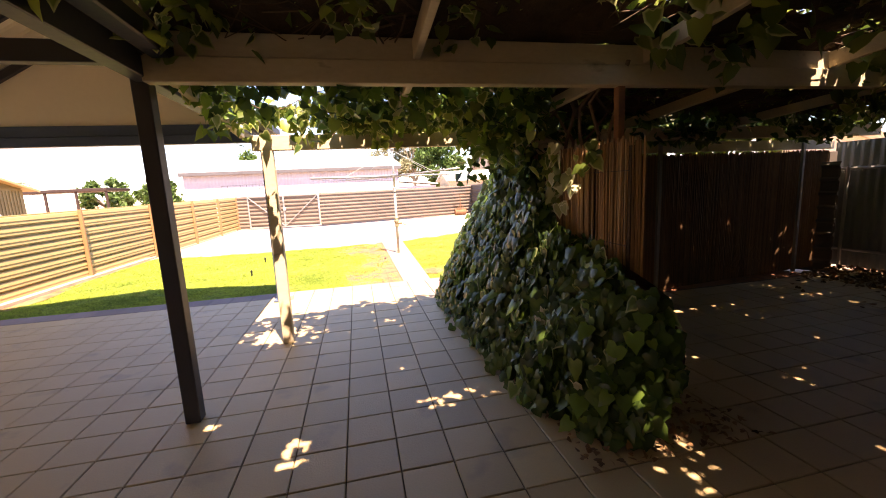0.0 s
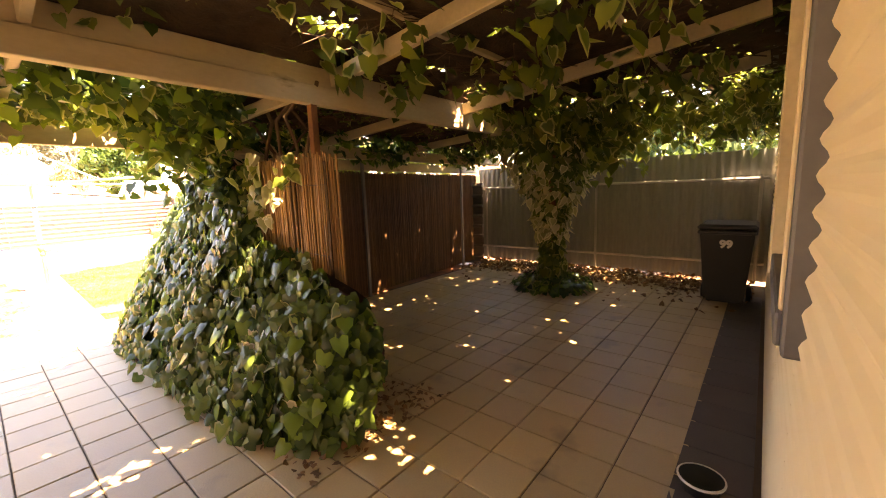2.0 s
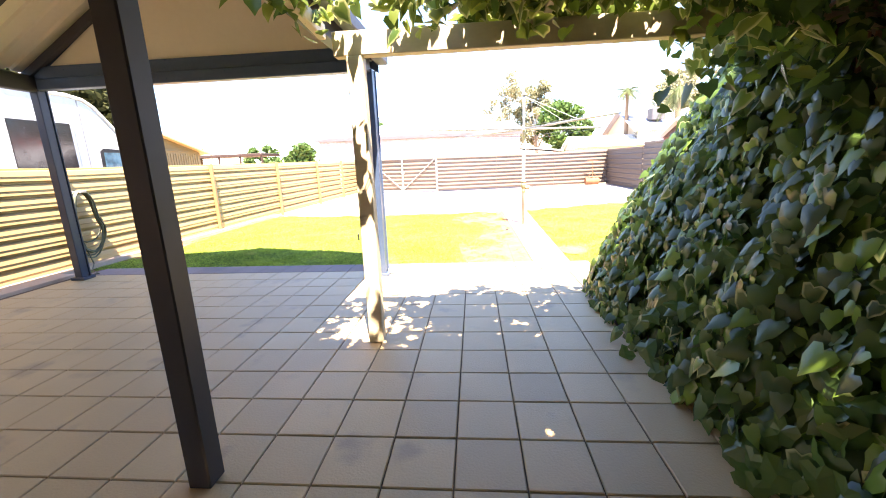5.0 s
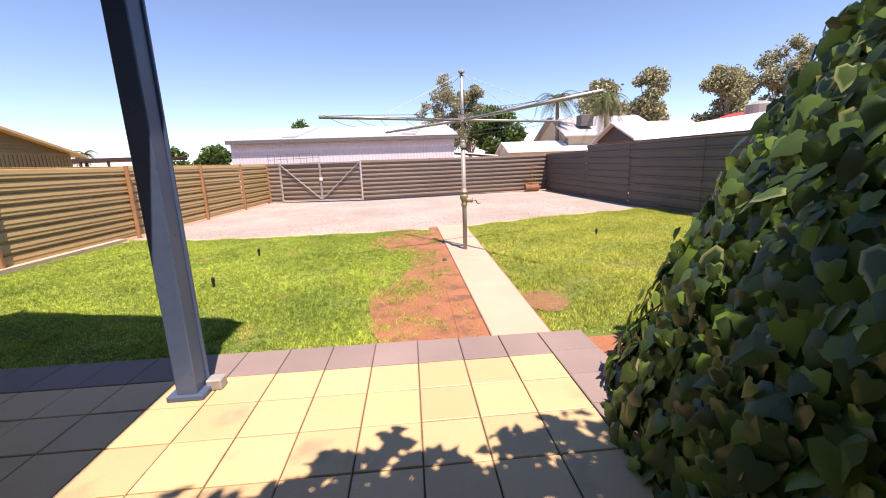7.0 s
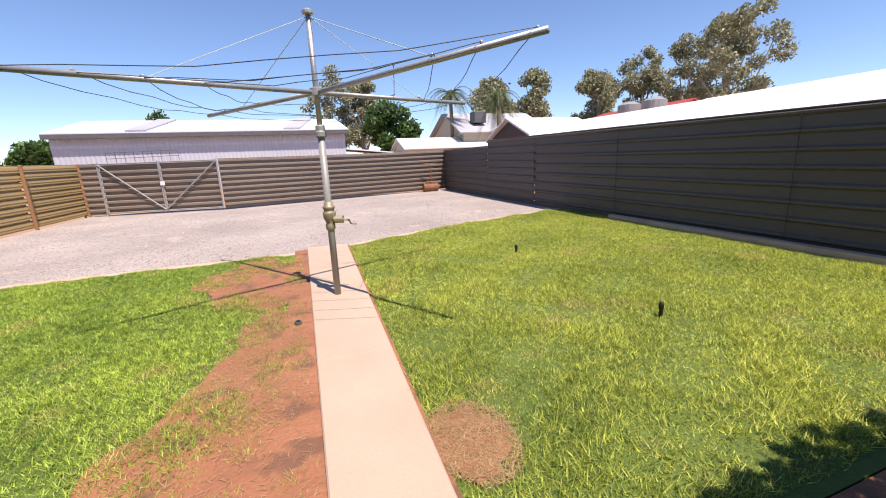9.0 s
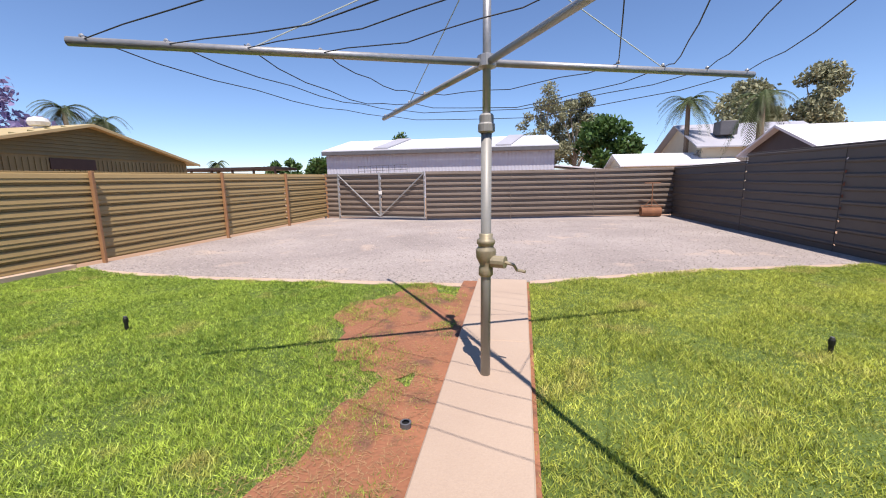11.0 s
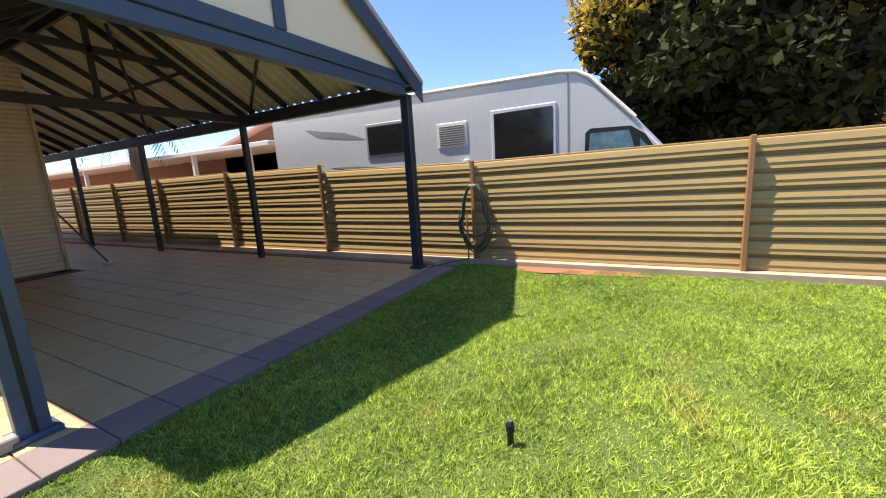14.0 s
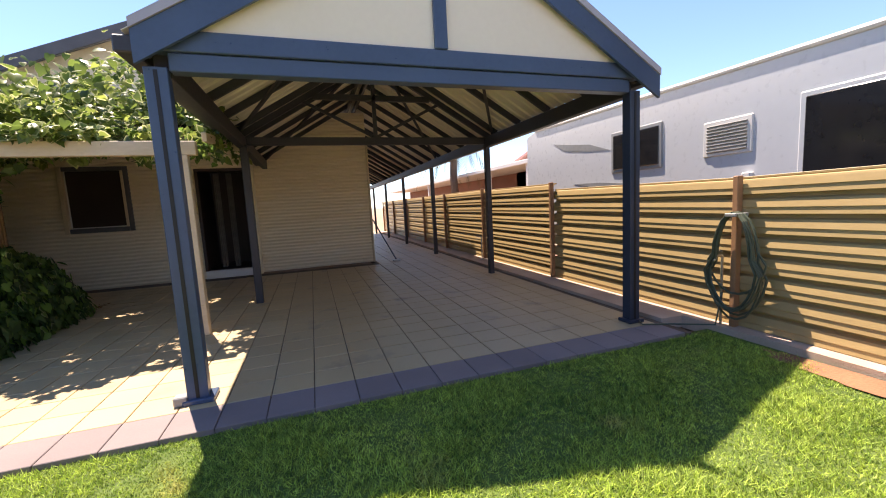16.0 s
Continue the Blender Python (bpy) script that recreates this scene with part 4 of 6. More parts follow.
# ---- rotary clothes line ----
def clothes_line(x, y):
    h = thing("clothes_line", (x, y, 0), "old galvanised rotary clothes line with brass winder on the path", "clothes line")
    part("mast", tube([(x, y, 0), (x, y, 1.55)], 0.032, 14), "galv_dull", h, smooth=True)
    part("collar", lathe([(0.034, 0), (0.05, 0.01), (0.05, 0.05), (0.042, 0.06), (0.042, 0.1), (0.034, 0.11)], (x, y, 1.52), 14), "galv_dull", h)
    part("inner_mast", tube([(x, y, 1.55), (x, y, 2.56)], 0.024, 12), "galv", h, smooth=True)
    part("mast_cap", lathe([(0.03, 0), (0.05, 0.01), (0.05, 0.03), (0.02, 0.05)], (x, y, 2.54), 12), "galv", h)
    part("hub", lathe([(0.03, 0), (0.055, 0.01), (0.055, 0.07), (0.03, 0.08)], (x, y, 1.875), 12), "galv", h)
    wd = part("winder", lathe([(0.035, 0.0), (0.045, 0.01), (0.045, 0.05), (0.037, 0.07), (0.05, 0.10), (0.06, 0.12), (0.062, 0.16), (0.062, 0.17), (0.048, 0.185), (0.048, 0.2), (0.056, 0.205), (0.056, 0.23), (0.04, 0.24), (0.044, 0.265), (0.034, 0.27)], (x, y, 0.66), 16), "brass", h, "worn brass winder housing", smooth=True)
    part("gear_case", tube([(x + 0.04, y - 0.02, 0.76), (x + 0.12, y - 0.05, 0.76)], 0.038, 12), "brass", wd)
    part("crank", tube([(x + 0.12, y - 0.05, 0.76), (x + 0.17, y - 0.07, 0.75), (x + 0.19, y - 0.03, 0.71), (x + 0.24, y - 0.05, 0.705)], 0.01, 8), "brass", wd)
    tips = []
    for a, L, zt in ((23, 1.9, 1.93), (124.5, 2.1, 1.91), (203, 2.02, 1.90), (302, 2.2, 1.95)):
        c, s = math.cos(radians(a)), math.sin(radians(a))
        tip = Vector((x + L * c, y + L * s, zt))
        tips.append((Vector((c, s, 0)), L, zt))
        arm = part("arm", tube([(x + 0.04 * c, y + 0.04 * s, 1.91), tip], 0.021, 10), "galv", h, smooth=True)
        part("stay", tube([(x + 0.02 * c, y + 0.02 * s, 2.52), Vector((x, y, 0)) + Vector((c, s, 0)) * L * 0.62 + Vector((0, 0, zt + 0.01))], 0.0035, 5), "cord", arm)
        for q in (0.45, 0.62, 0.8, 0.97):
            part("eyelet", lathe([(0.006, 0), (0.012, 0.004), (0.012, 0.012), (0.005, 0.02)], tuple(Vector((x, y, zt + 0.016)) + Vector((c, s, 0)) * L * q), 6), "galv", arm)
    for q in (0.45, 0.63, 0.8, 0.97):
        for k in range(4):
            (da, La, za), (db, Lb, zb) = tips[k], tips[(k + 1) % 4]
            p, r = Vector((x, y, za + 0.02)) + da * La * q, Vector((x, y, zb + 0.02)) + db * Lb * q
            sag = 0.05 + 0.10 * rnd.random()
            part("line", tube([p.lerp(r, i / 8) - Vector((0, 0, sag * (1 - (2 * i / 8 - 1) ** 2) + 0.01 * math.sin(i * 2 + k))) for i in range(9)], 0.003, 5), "wire", h)
    return h


clothes_line(1.505, 12.79)


# ---- lawn roller, hose, sprinklers ----
def lawn_roller(x, y):
    r = thing("lawn_roller", (x, y, -0.05), "rusty iron lawn roller leaning by the back fence", "roller")
    part("drum", tube([(x - 0.32, y, 0.13), (x + 0.32, y, 0.13)], 0.17, 20), "rust", r)
    part("frame", tube([(x - 0.36, y, 0.13), (x - 0.36, y - 0.1, 0.35), (x + 0.36, y - 0.1, 0.35), (x + 0.36, y, 0.13)], 0.015, 6), "rust", r)
    part("handle", tube([(x, y - 0.1, 0.35), (x, y - 0.05, 1.12)], 0.018, 6), "rust", r)
    part("grip", tube([(x - 0.26, y - 0.05, 1.12), (x + 0.26, y - 0.05, 1.12)], 0.02, 6), "rust", r)
    for s in (-1, 1):
        part("strut", tube([(x + s * 0.2, y - 0.1, 0.36), (x, y - 0.08, 0.6)], 0.012, 6), "rust", r)


lawn_roller(6.45, 25.2)


def garden_hose(y, z):
    h = thing("garden_hose", (FX + 0.16, y, z), "dark green hose coiled on a fence bracket", "hose")
    for k in range(7):
        w, d = 0.215 + rnd.uniform(-0.03, 0.03), 0.44 + rnd.uniform(-0.07, 0.06)
        cx = FX + 0.17 + 0.012 * k
        pts = [(cx + rnd.uniform(-0.008, 0.008), y + w * math.sin(a) * (1.15 if math.cos(a) < 0 else 0.8), z - d + d * math.cos(a)) for a in np.linspace(0, 2 * math.pi, 22)]
        part("coil", tube(pts, 0.011, 6), "hose", h)
    part("bracket", bar((FX + 0.10, y, z - 0.02), (FX + 0.27, y, z - 0.02), 0.10, 0.03, 0.004), "galv_dull", h)
    part("tail", tube([(FX + 0.2, y - 0.1, z - 0.75), (FX + 0.28, y - 0.1, 0.06), (FX + 0.5, y - 0.35, 0.03), (FX + 0.75, y - 0.5, 0.02), (FX + 0.6, y - 0.75, 0.02)], 0.009, 6), "hose", h)


garden_hose(9.84, 1.12)
tap = thing("garden_tap", (FX + 0.2, 9.7, 0), "brass garden tap on a riser pipe behind the hose", "tap")
part("riser", tube([(FX + 0.13, 9.68, 0), (FX + 0.13, 9.68, 0.7)], 0.012, 8), "brass", tap)
part("spout", tube([(FX + 0.13, 9.68, 0.7), (FX + 0.2, 9.68, 0.71), (FX + 0.24, 9.68, 0.66)], 0.012, 8), "brass", tap)
part("tap_handle", tube([(FX + 0.17, 9.65, 0.75), (FX + 0.17, 9.71, 0.75)], 0.008, 6), "brass", tap)


def sprinkler(x, y, lean=0):
    s = thing("sprinkler", (x, y, -0.04), "black pop-up sprinkler standing proud of the lawn", "sprinkler", group="lawn sprinklers")
    part("body", lathe([(0.016, 0), (0.016, 0.08), (0.021, 0.085), (0.021, 0.12), (0.015, 0.13)], (x, y, -0.04), 10), "black", s)
    part("nozzle", box(x - 0.01, x + 0.01, y - 0.012, y + 0.012, 0.09, 0.102, 0.002), "trim_grey", s)
    return s


for x, y in ((-1.728, 13.2), (-1.64, 11.53), (3.955, 13.52), (3.89, 11.11)):
    sprinkler(x, y)
cap = thing("valve_cap", (1.13, 12.2, -0.03), "small dark pipe end in the bare soil", "pipe")
part("pipe_ring", lathe([(0.02, 0), (0.03, 0), (0.03, 0.04), (0.02, 0.04)], (1.13, 12.2, -0.03), 12, None, False), "trim_grey", cap)
part("pipe_core", lathe([(0.019, 0), (0.019, 0.03), (0.001, 0.031)], (1.13, 12.2, -0.03), 10), "black", cap)
pole = thing("leaning_pole", (-3.1, 2.75, 0), "dark pole leaning at the corner of the house", "pole")
part("shaft", tube([(-3.42, 2.95, 0.03), (-2.96, 2.55, 1.05)], 0.018, 8), "trim_grey", pole)
part("foot", box(-3.5, -3.33, 2.9, 3.0, 0.0, 0.05, 0.01), "white", pole, "pale foot")
tap2 = thing("stand_pipe", (FX + 0.25, 4.3, 0), "thin grey water pipe standing by the fence", "pipe")
part("riser", tube([(FX + 0.25, 4.3, 0), (FX + 0.25, 4.3, 0.55), (FX + 0.25, 4.05, 0.55)], 0.014, 8), "galv", tap2)
dp = thing("drain_stub", (CX1 + 0.1, CY1 + 0.1, 0), "short grey downpipe shoe at the carport post", "pipe")
part("shoe", box(CX1 + 0.08, CX1 + 0.17, CY1 + 0.02, CY1 + 0.10, 0.0, 0.07, 0.008), "galv_dull", dp)


# ---- ivy ----
def rand(n):
    return RNG.random(n)


ivy = thing("ivy_bank", (2.2, 7, 0), "dense dark ivy bank climbing the reed screen", "ivy")


def bank_height(y):
    return np.interp(y, [4.75, 5.0, 5.6, 6.3, 6.9, 8.4, 8.9, 9.1], [0.1, 0.85, 1.05, 1.25, 2.05, 2.1, 1.9, 0.3])


def bank_x(y, s):
    """Outer face: s from 0 at the foot to 1 at the top."""
    foot = np.interp(y, [4.75, 5.0, 5.4, 6.5, 7.8, 8.5, 8.9, 9.2], [2.2, 1.90, 1.74, 1.66, 1.57, 1.62, 1.80, 2.5])
    z = s * bank_height(y)
    lean = np.where(y < 6.6, (2.36 - foot) * s ** 1.15, 0.55 * z)
    lim = np.where(y < 7.5, 2.30, 3.0)
    return np.minimum(foot + lean, lim)


# dark heart that the leaves hang on, added as the shaded depth between them
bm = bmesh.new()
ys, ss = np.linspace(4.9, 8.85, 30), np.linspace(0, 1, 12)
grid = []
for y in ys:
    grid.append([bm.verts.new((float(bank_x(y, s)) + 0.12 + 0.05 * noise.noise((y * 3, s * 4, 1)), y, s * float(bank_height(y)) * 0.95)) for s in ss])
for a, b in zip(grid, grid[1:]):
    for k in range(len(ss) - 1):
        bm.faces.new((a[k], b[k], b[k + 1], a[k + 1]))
part("heart", bm, "thatch", ivy, "dark fill for the shaded depth behind the leaves")
part("heart", box(3.0, 7.7, 8.05, 8.75, 0.0, 1.85, 0.1), "thatch", ivy, "dark fill for the shaded depth behind the leaves")

n = 3800
y = 4.85 + rand(n) * 4.15
s = rand(n)
z = s * bank_height(y)
x = bank_x(y, s) + 0.05 + 0.05 * np.sin(y * 5 + z * 4) - rand(n) * 0.05
nor = np.stack([-np.ones(n), np.where(y < 5.1, -1.0, np.where(y > 8.9, 1.0, 0)), 0.2 * np.ones(n)], 1)
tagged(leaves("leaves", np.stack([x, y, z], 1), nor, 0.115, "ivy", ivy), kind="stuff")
pl, no = [], []
for k in range(330):
    y0 = 4.84 + 4.15 * rnd.random()
    s0 = rnd.uniform(0.35, 1.0)
    out = rnd.uniform(0.0, 0.15) * (1.0 if y0 < 7.6 else 0.7)
    zz = s0 * float(bank_height(y0))
    run = rnd.uniform(0.35, 1.1)
    z1, ph, amp = zz, rnd.uniform(0, 6.3), rnd.uniform(0.02, 0.07)
    while zz > max(0.03, z1 - run):
        yy = y0 + amp * math.sin(zz * 5 + ph)
        u = zz / max(0.1, float(bank_height(yy)))
        px = float(bank_x(yy, min(1.0, u))) - 0.02 - out * (0.4 + 0.6 * math.sin(math.pi * min(1, (z1 - zz) / run + 0.2)))
        pl.append((px + rnd.uniform(-0.025, 0.025), yy + rnd.uniform(-0.06, 0.06), zz))
        side = -0.7 if yy < 5.15 else (0.7 if yy > 8.8 else rnd.uniform(-0.5, 0.25))
        no.append((-1.0, side, rnd.uniform(-0.05, 0.55)))
        zz -= rnd.uniform(0.035, 0.075)
tagged(leaves("leaves", pl, no, 0.118, "ivy", ivy, droop=1.5, jitter=0.28), kind="stuff")
# pale variegated spray on the reed screen
pl = [(2.36 - 0.05 * rnd.random(), yy + rnd.uniform(-0.07, 0.07), zc + rnd.uniform(-0.06, 0.06)) for yy, zc in ((6.3, 1.84), (6.33, 1.72), (6.34, 1.6), (6.27, 1.5), (6.25, 1.38), (6.35, 1.27), (6.1, 1.62), (5.98, 1.58), (6.5, 1.1), (6.9, 1.02), (7.0, 0.98), (6.4, 1.15)) for _ in range(3)]
tagged(leaves("leaves", pl, np.tile((-1, -0.4, 0.1), (len(pl), 1)), 0.125, "ivy_cream", ivy, droop=1.5, jitter=0.3), kind="stuff")
pl = [(float(bank_x(yy, zc / float(bank_height(yy)))) - 0.12, yy + rnd.uniform(-0.06, 0.06), zc + rnd.uniform(-0.08, 0.08)) for yy, zc in ((5.76, 0.62), (5.7, 0.5), (5.2, 0.3)) for _ in range(3)]
tagged(leaves("leaves", pl, np.tile((-1, -0.4, 0.1), (len(pl), 1)), 0.12, "ivy_cream", ivy, droop=1.5, jitter=0.3), kind="stuff")
# yard side and top of the bank behind the wall, sunlight put into the leaf colour
n = 5200
x = 2.0 + rand(n) * 5.8
zz = rand(n) ** 0.8 * np.minimum(2.25, 1.9 * np.clip(x - 1.85, 0.1, 2))
y = 8.98 + 0.12 * np.sin(x * 4 + zz * 3) + rand(n) * 0.1 - 0.18 * zz - np.clip(2.6 - x, 0, 1) * 0.5
tagged(leaves("leaves", np.stack([x, y, zz], 1), np.tile((0, 1, 0.5), (n, 1)), 0.115, "ivy_sunlit", ivy), kind="stuff")
n = 5000
x, y = 2.6 + rand(n) * 5.3, 7.2 + rand(n) * 1.6
z = 2.15 + 0.15 * np.sin(x * 3) * np.sin(y * 4) + rand(n) * 0.15
tagged(leaves("leaves", np.stack([x, y, z], 1), np.tile((0, 0.1, 1), (n, 1)), 0.11, "ivy_sunlit", ivy, jitter=0.6), kind="stuff")
# low skirt of leaves round the corner of the bed
n = 520
x, y = 2.02 + rand(n) * 1.1, 8.55 + rand(n) * 0.72
z = rand(n) * np.clip(0.62 - 0.9 * (y - 8.7), 0.06, 0.7)
tagged(leaves("leaves", np.stack([x, y, z], 1), np.tile((-0.5, 0.6, 0.7), (n, 1)), 0.13, "ivy", ivy), kind="stuff")
# sprays on the reed screen
n = 420
y = 5.5 + rand(n) ** 0.8 * 1.6
z = 0.9 + rand(n) * 0.95
keep = (np.sin(y * 9) + np.sin(z * 5 + y * 4)) > 0.5
pl = np.stack([2.35 - rand(n) * 0.04, y, z], 1)[keep]
tagged(leaves("leaves", pl, np.tile((-1, -0.3, 0.2), (len(pl), 1)), 0.10, "ivy_sunlit", ivy), kind="stuff")
# the foremost leaves, one by one
leaf_meshes = []
for k in range(4):
    me = bpy.data.meshes.new("leaf")
    v = LEAF_V.copy()
    v[1:, :2] *= 1 + RNG.normal(0, 0.06, (12, 2))
    v[1:, 2] += RNG.normal(0, 0.02, 12)
    me.from_pydata([tuple(p) for p in v], [], [tuple(map(int, f)) for f in LEAF_F])
    at = me.attributes.new("edge", "FLOAT", "POINT")
    at.data.foreach_set("value", LEAF_E.astype(np.float32))
    me.materials.append(M["ivy_sunlit"] if k == 3 else M["ivy"])
    leaf_meshes.append(me)
n = 280
y = 4.82 + rand(n) * 3.2
s = rand(n) * 0.95
z = s * bank_height(y) + 0.03
x = bank_x(y, s) - 0.09 + 0.06 * np.sin(y * 5 + z * 4)
rot = leaf_frames(np.tile((-1.0, -0.35, 0.35), (n, 1)), 1.0, 0.35)
for k in range(n):
    o = new("leaf", leaf_meshes[int(rnd.random() * 3.99) if rnd.random() < 0.15 else k % 3])
    o.parent = ivy
    o.matrix_parent_inverse = ivy.matrix_basis.inverted()
    sz = 0.13 * rnd.uniform(0.7, 1.2)
    o.matrix_basis = Matrix.Translation((x[k], y[k], z[k])) @ Matrix([[float(c) * sz for c in row] for row in rot[k]]).to_4x4()
for k in range(9):
    y0 = 5.0 + k * 0.25
    x0 = float(bank_x(y0, 0.0)) + 0.05
    part("stem", tube([(x0 + rnd.uniform(-0.1, 0.2), y0 - 0.1, 0.0), (x0 + 0.05, y0, 0.12), (x0 + 0.16, y0 + rnd.uniform(-0.2, 0.2), 0.35), (x0 + 0.3, y0 + rnd.uniform(-0.2, 0.2), 0.7)], 0.008, 5, None, 0.004), "stem", ivy)
for k in range(6):
    y0 = 5.9 + rnd.uniform(-0.15, 0.9)
    x0 = 2.45 + rnd.uniform(-0.1, 0.5)
    part("stem", tube([(x0, y0, 1.7), (x0 + rnd.uniform(-0.1, 0.1), y0 + 0.05, 1.95), (x0 + rnd.uniform(-0.2, 0.2), y0, 2.2), (x0 + rnd.uniform(-0.3, 0.3), y0 - 0.2, 2.45)], 0.016, 6), "stem", ivy)

# canopy over the pergola
can = thing("ivy_canopy", (3.5, 5, 2.5), "ivy canopy lying on the pergola with dead stems beneath", "ivy")


def can_z(y):
    return np.interp(y, [2.95, 5.7, 6.15, 7.5], [2.90, 2.66, 2.46, 2.30])


# thin places in the canopy: x, y and half widths
GAPS = [(0.02, 6.45, 0.55, 0.5), (2.52, 5.40, 0.24, 0.13), (2.46, 5.95, 0.16, 0.10), (2.2, 4.55, 0.07, 0.07), (1.42, 4.41, 0.16, 0.11), (1.62, 4.45, 0.16, 0.10), (1.80, 4.49, 0.12, 0.10), (0.55, 4.19, 0.11, 0.09),
        (0.51, 4.02, 0.07, 0.05), (0.19, 4.02, 0.07, 0.06), (4.45, 5.94, 0.2, 0.09), (3.61, 4.70, 0.14, 0.12), (3.73, 4.49, 0.08, 0.07), (3.72, 5.45, 0.14, 0.12), (4.65, 5.62, 0.16, 0.12),
        (5.2, 6.55, 0.12, 0.07), (6.4, 5.1, 0.15, 0.1), (7.3, 4.3, 0.12, 0.12), (-0.1, 4.6, 0.08, 0.05), (2.2, 5.0, 0.07, 0.07)]


def gap_at(x, y):
    g = np.zeros(len(x))
    for cx, cy, rx, ry in GAPS:
        g = np.maximum(g, np.exp(-((x - cx) / rx) ** 2 - ((y - cy) / ry) ** 2))
    return g


def thatch_layer(z_off, cell, cut, seed):
    xs, ys = np.arange(-0.55, 8.45, cell), np.arange(2.86, 7.5, cell)
    gx, gy = np.meshgrid(xs, ys, indexing="ij")
    gz = can_z(gy) + z_off + np.vectorize(lambda a, b: 0.06 * noise.noise((a * 2.5, b * 2.5, seed)) + 0.025 * noise.noise((a * 11, b * 11, seed)))(gx, gy)
    v = np.stack([gx, gy, gz], 2).reshape(-1, 3)
    v[:, :2] += RNG.normal(0, cell * 0.25, (len(v), 2))
    idx = np.arange(len(v)).reshape(gx.shape)
    f = np.stack([idx[:-1, :-1], idx[1:, :-1], idx[1:, 1:], idx[:-1, 1:]], 2).reshape(-1, 4)
    c = v[f].mean(1)
    hole = np.array([noise.noise((p[0] * 1.3, p[1] * 1.3, seed + 5)) * 0.6 + noise.noise((p[0] * 13, p[1] * 13, seed)) * 0.75 for p in c])
    hole += np.clip(c[:, 0] - 3.6, 0, 4.5) * 0.05 + np.clip(c[:, 0] - 4.8, 0, 2.6) * 0.13
    speck = np.array([noise.noise((p[0] * 15, p[1] * 15, 4.0)) for p in c])
    hole += np.where(speck > -0.2, 1.0, 0.0) * np.clip(gap_at(c[:, 0], c[:, 1]) * 1.6, 0, 1)
    return v, f[(hole < cut) & ((c[:, 0] > 2.2) | (c[:, 1] < 6.25))]


for zo, cut, sd in ((0.0, 0.55, 2.0), (0.07, 0.55, 2.0)):
    v, f = thatch_layer(zo, 0.04, cut, sd)
    tagged(from_arrays("thatch", v, f, "thatch", can, "dead brown ivy stems matted over the rafters"), kind="stuff")
n = 9000
x, y = -0.6 + rand(n) * 9.0, 2.9 + rand(n) * 3.95
k = gap_at(x, y) < 0.25 + 0.5 * rand(n)
x, y = x[k], y[k]
n = len(x)
z = can_z(y) + 0.10 + rand(n) * 0.25 + 0.12 * np.sin(x * 2.2) * np.sin(y * 2.7)
tagged(leaves("leaves", np.stack([x, y, z], 1), np.tile((0, 0.1, 1), (n, 1)), 0.12, "ivy_sunlit", can, jitter=0.6), kind="stuff")


def hang(n, x0, x1, y0, y1, z0, z1, material, size=0.1, clump=6.0, nor=(0, -0.6, 0.4), thr=0.0):
    """Leaves hanging under the rafters in uneven swags."""
    x, y = x0 + rand(n) * (x1 - x0), y0 + rand(n) * (y1 - y0)
    d = 0.5 + 0.5 * np.sin(x * clump + 1.3 * np.sin(y * 5)) * np.sin(x * clump * 0.43 + y * 3)
    top = np.minimum(can_z(y), z1)
    z = top - rand(n) ** 1.3 * (top - z0) * (0.35 + 0.65 * d)
    k = (d > thr) & (gap_at(x, y) < 0.3 + 0.5 * rand(n))
    nn = np.tile(nor, (n, 1)) + RNG.normal(0, 0.5, (n, 3))
    tagged(leaves("leaves", np.stack([x, y, z], 1)[k], nn[k], size, material, can, jitter=0.3), kind="stuff")


hang(950, -0.55, 2.3, 5.95, 6.9, 1.98, 2.6, "ivy", 0.10)
hang(520, -0.55, 2.3, 6.1, 7.0, 1.98, 2.6, "ivy_sunlit", 0.105)
hang(600, -0.55, 2.2, 6.5, 7.1, 1.95, 2.4, "ivy_sunlit", 0.10, thr=0.5)
hang(260, -0.6, 0.6, 5.9, 6.3, 2.2, 2.55, "ivy", 0.11)
hang(420, -0.5, 1.8, 6.8, 7.25, 2.18, 2.5, "ivy_sunlit", 0.10, clump=8.0, thr=0.35)
hang(260, 1.7, 2.5, 6.5, 7.45, 1.3, 2.4, "ivy", 0.11)
hang(210, 1.7, 2.4, 6.5, 7.5, 1.4, 2.4, "ivy_sunlit", 0.12)
hang(620, 5.2, 7.2, 4.2, 5.6, 1.5, 2.5, "ivy_sunlit", 0.17)
hang(160, -0.55, 1.6, 5.2, 5.8, 2.42, 2.7, "ivy_sunlit", 0.10, thr=0.6)
hang(220, -0.6, -0.3, 4.2, 6.0, 2.25, 2.7, "ivy_sunlit", 0.11, thr=0.3)
hang(260, 1.2, 5.2, 3.2, 4.6, 2.45, 2.75, "ivy_sunlit", 0.10, thr=0.72)
hang(110, -0.4, 3.4, 4.2, 5.6, 2.42, 2.75, "ivy_sunlit", 0.11, thr=0.6)
hang(700, 2.6, 5.4, 3.3, 6.0, 2.3, 2.7, "ivy_sunlit", 0.14, thr=0.55)
hang(1700, 5.2, 8.0, 3.0, 6.2, 2.0, 2.6, "ivy_sunlit", 0.14, thr=0.35)
hang(900, 6.6, 8.0, 2.95, 7.4, 1.9, 2.5, "ivy_sunlit", 0.11)
hang(700, 7.2, 8.1, 2.72, 3.5, 1.9, 2.9, "ivy_sunlit", 0.11)
hang(800, 2.6, 7.9, 6.9, 7.6, 1.9, 2.3, "ivy", 0.10, thr=0.4)
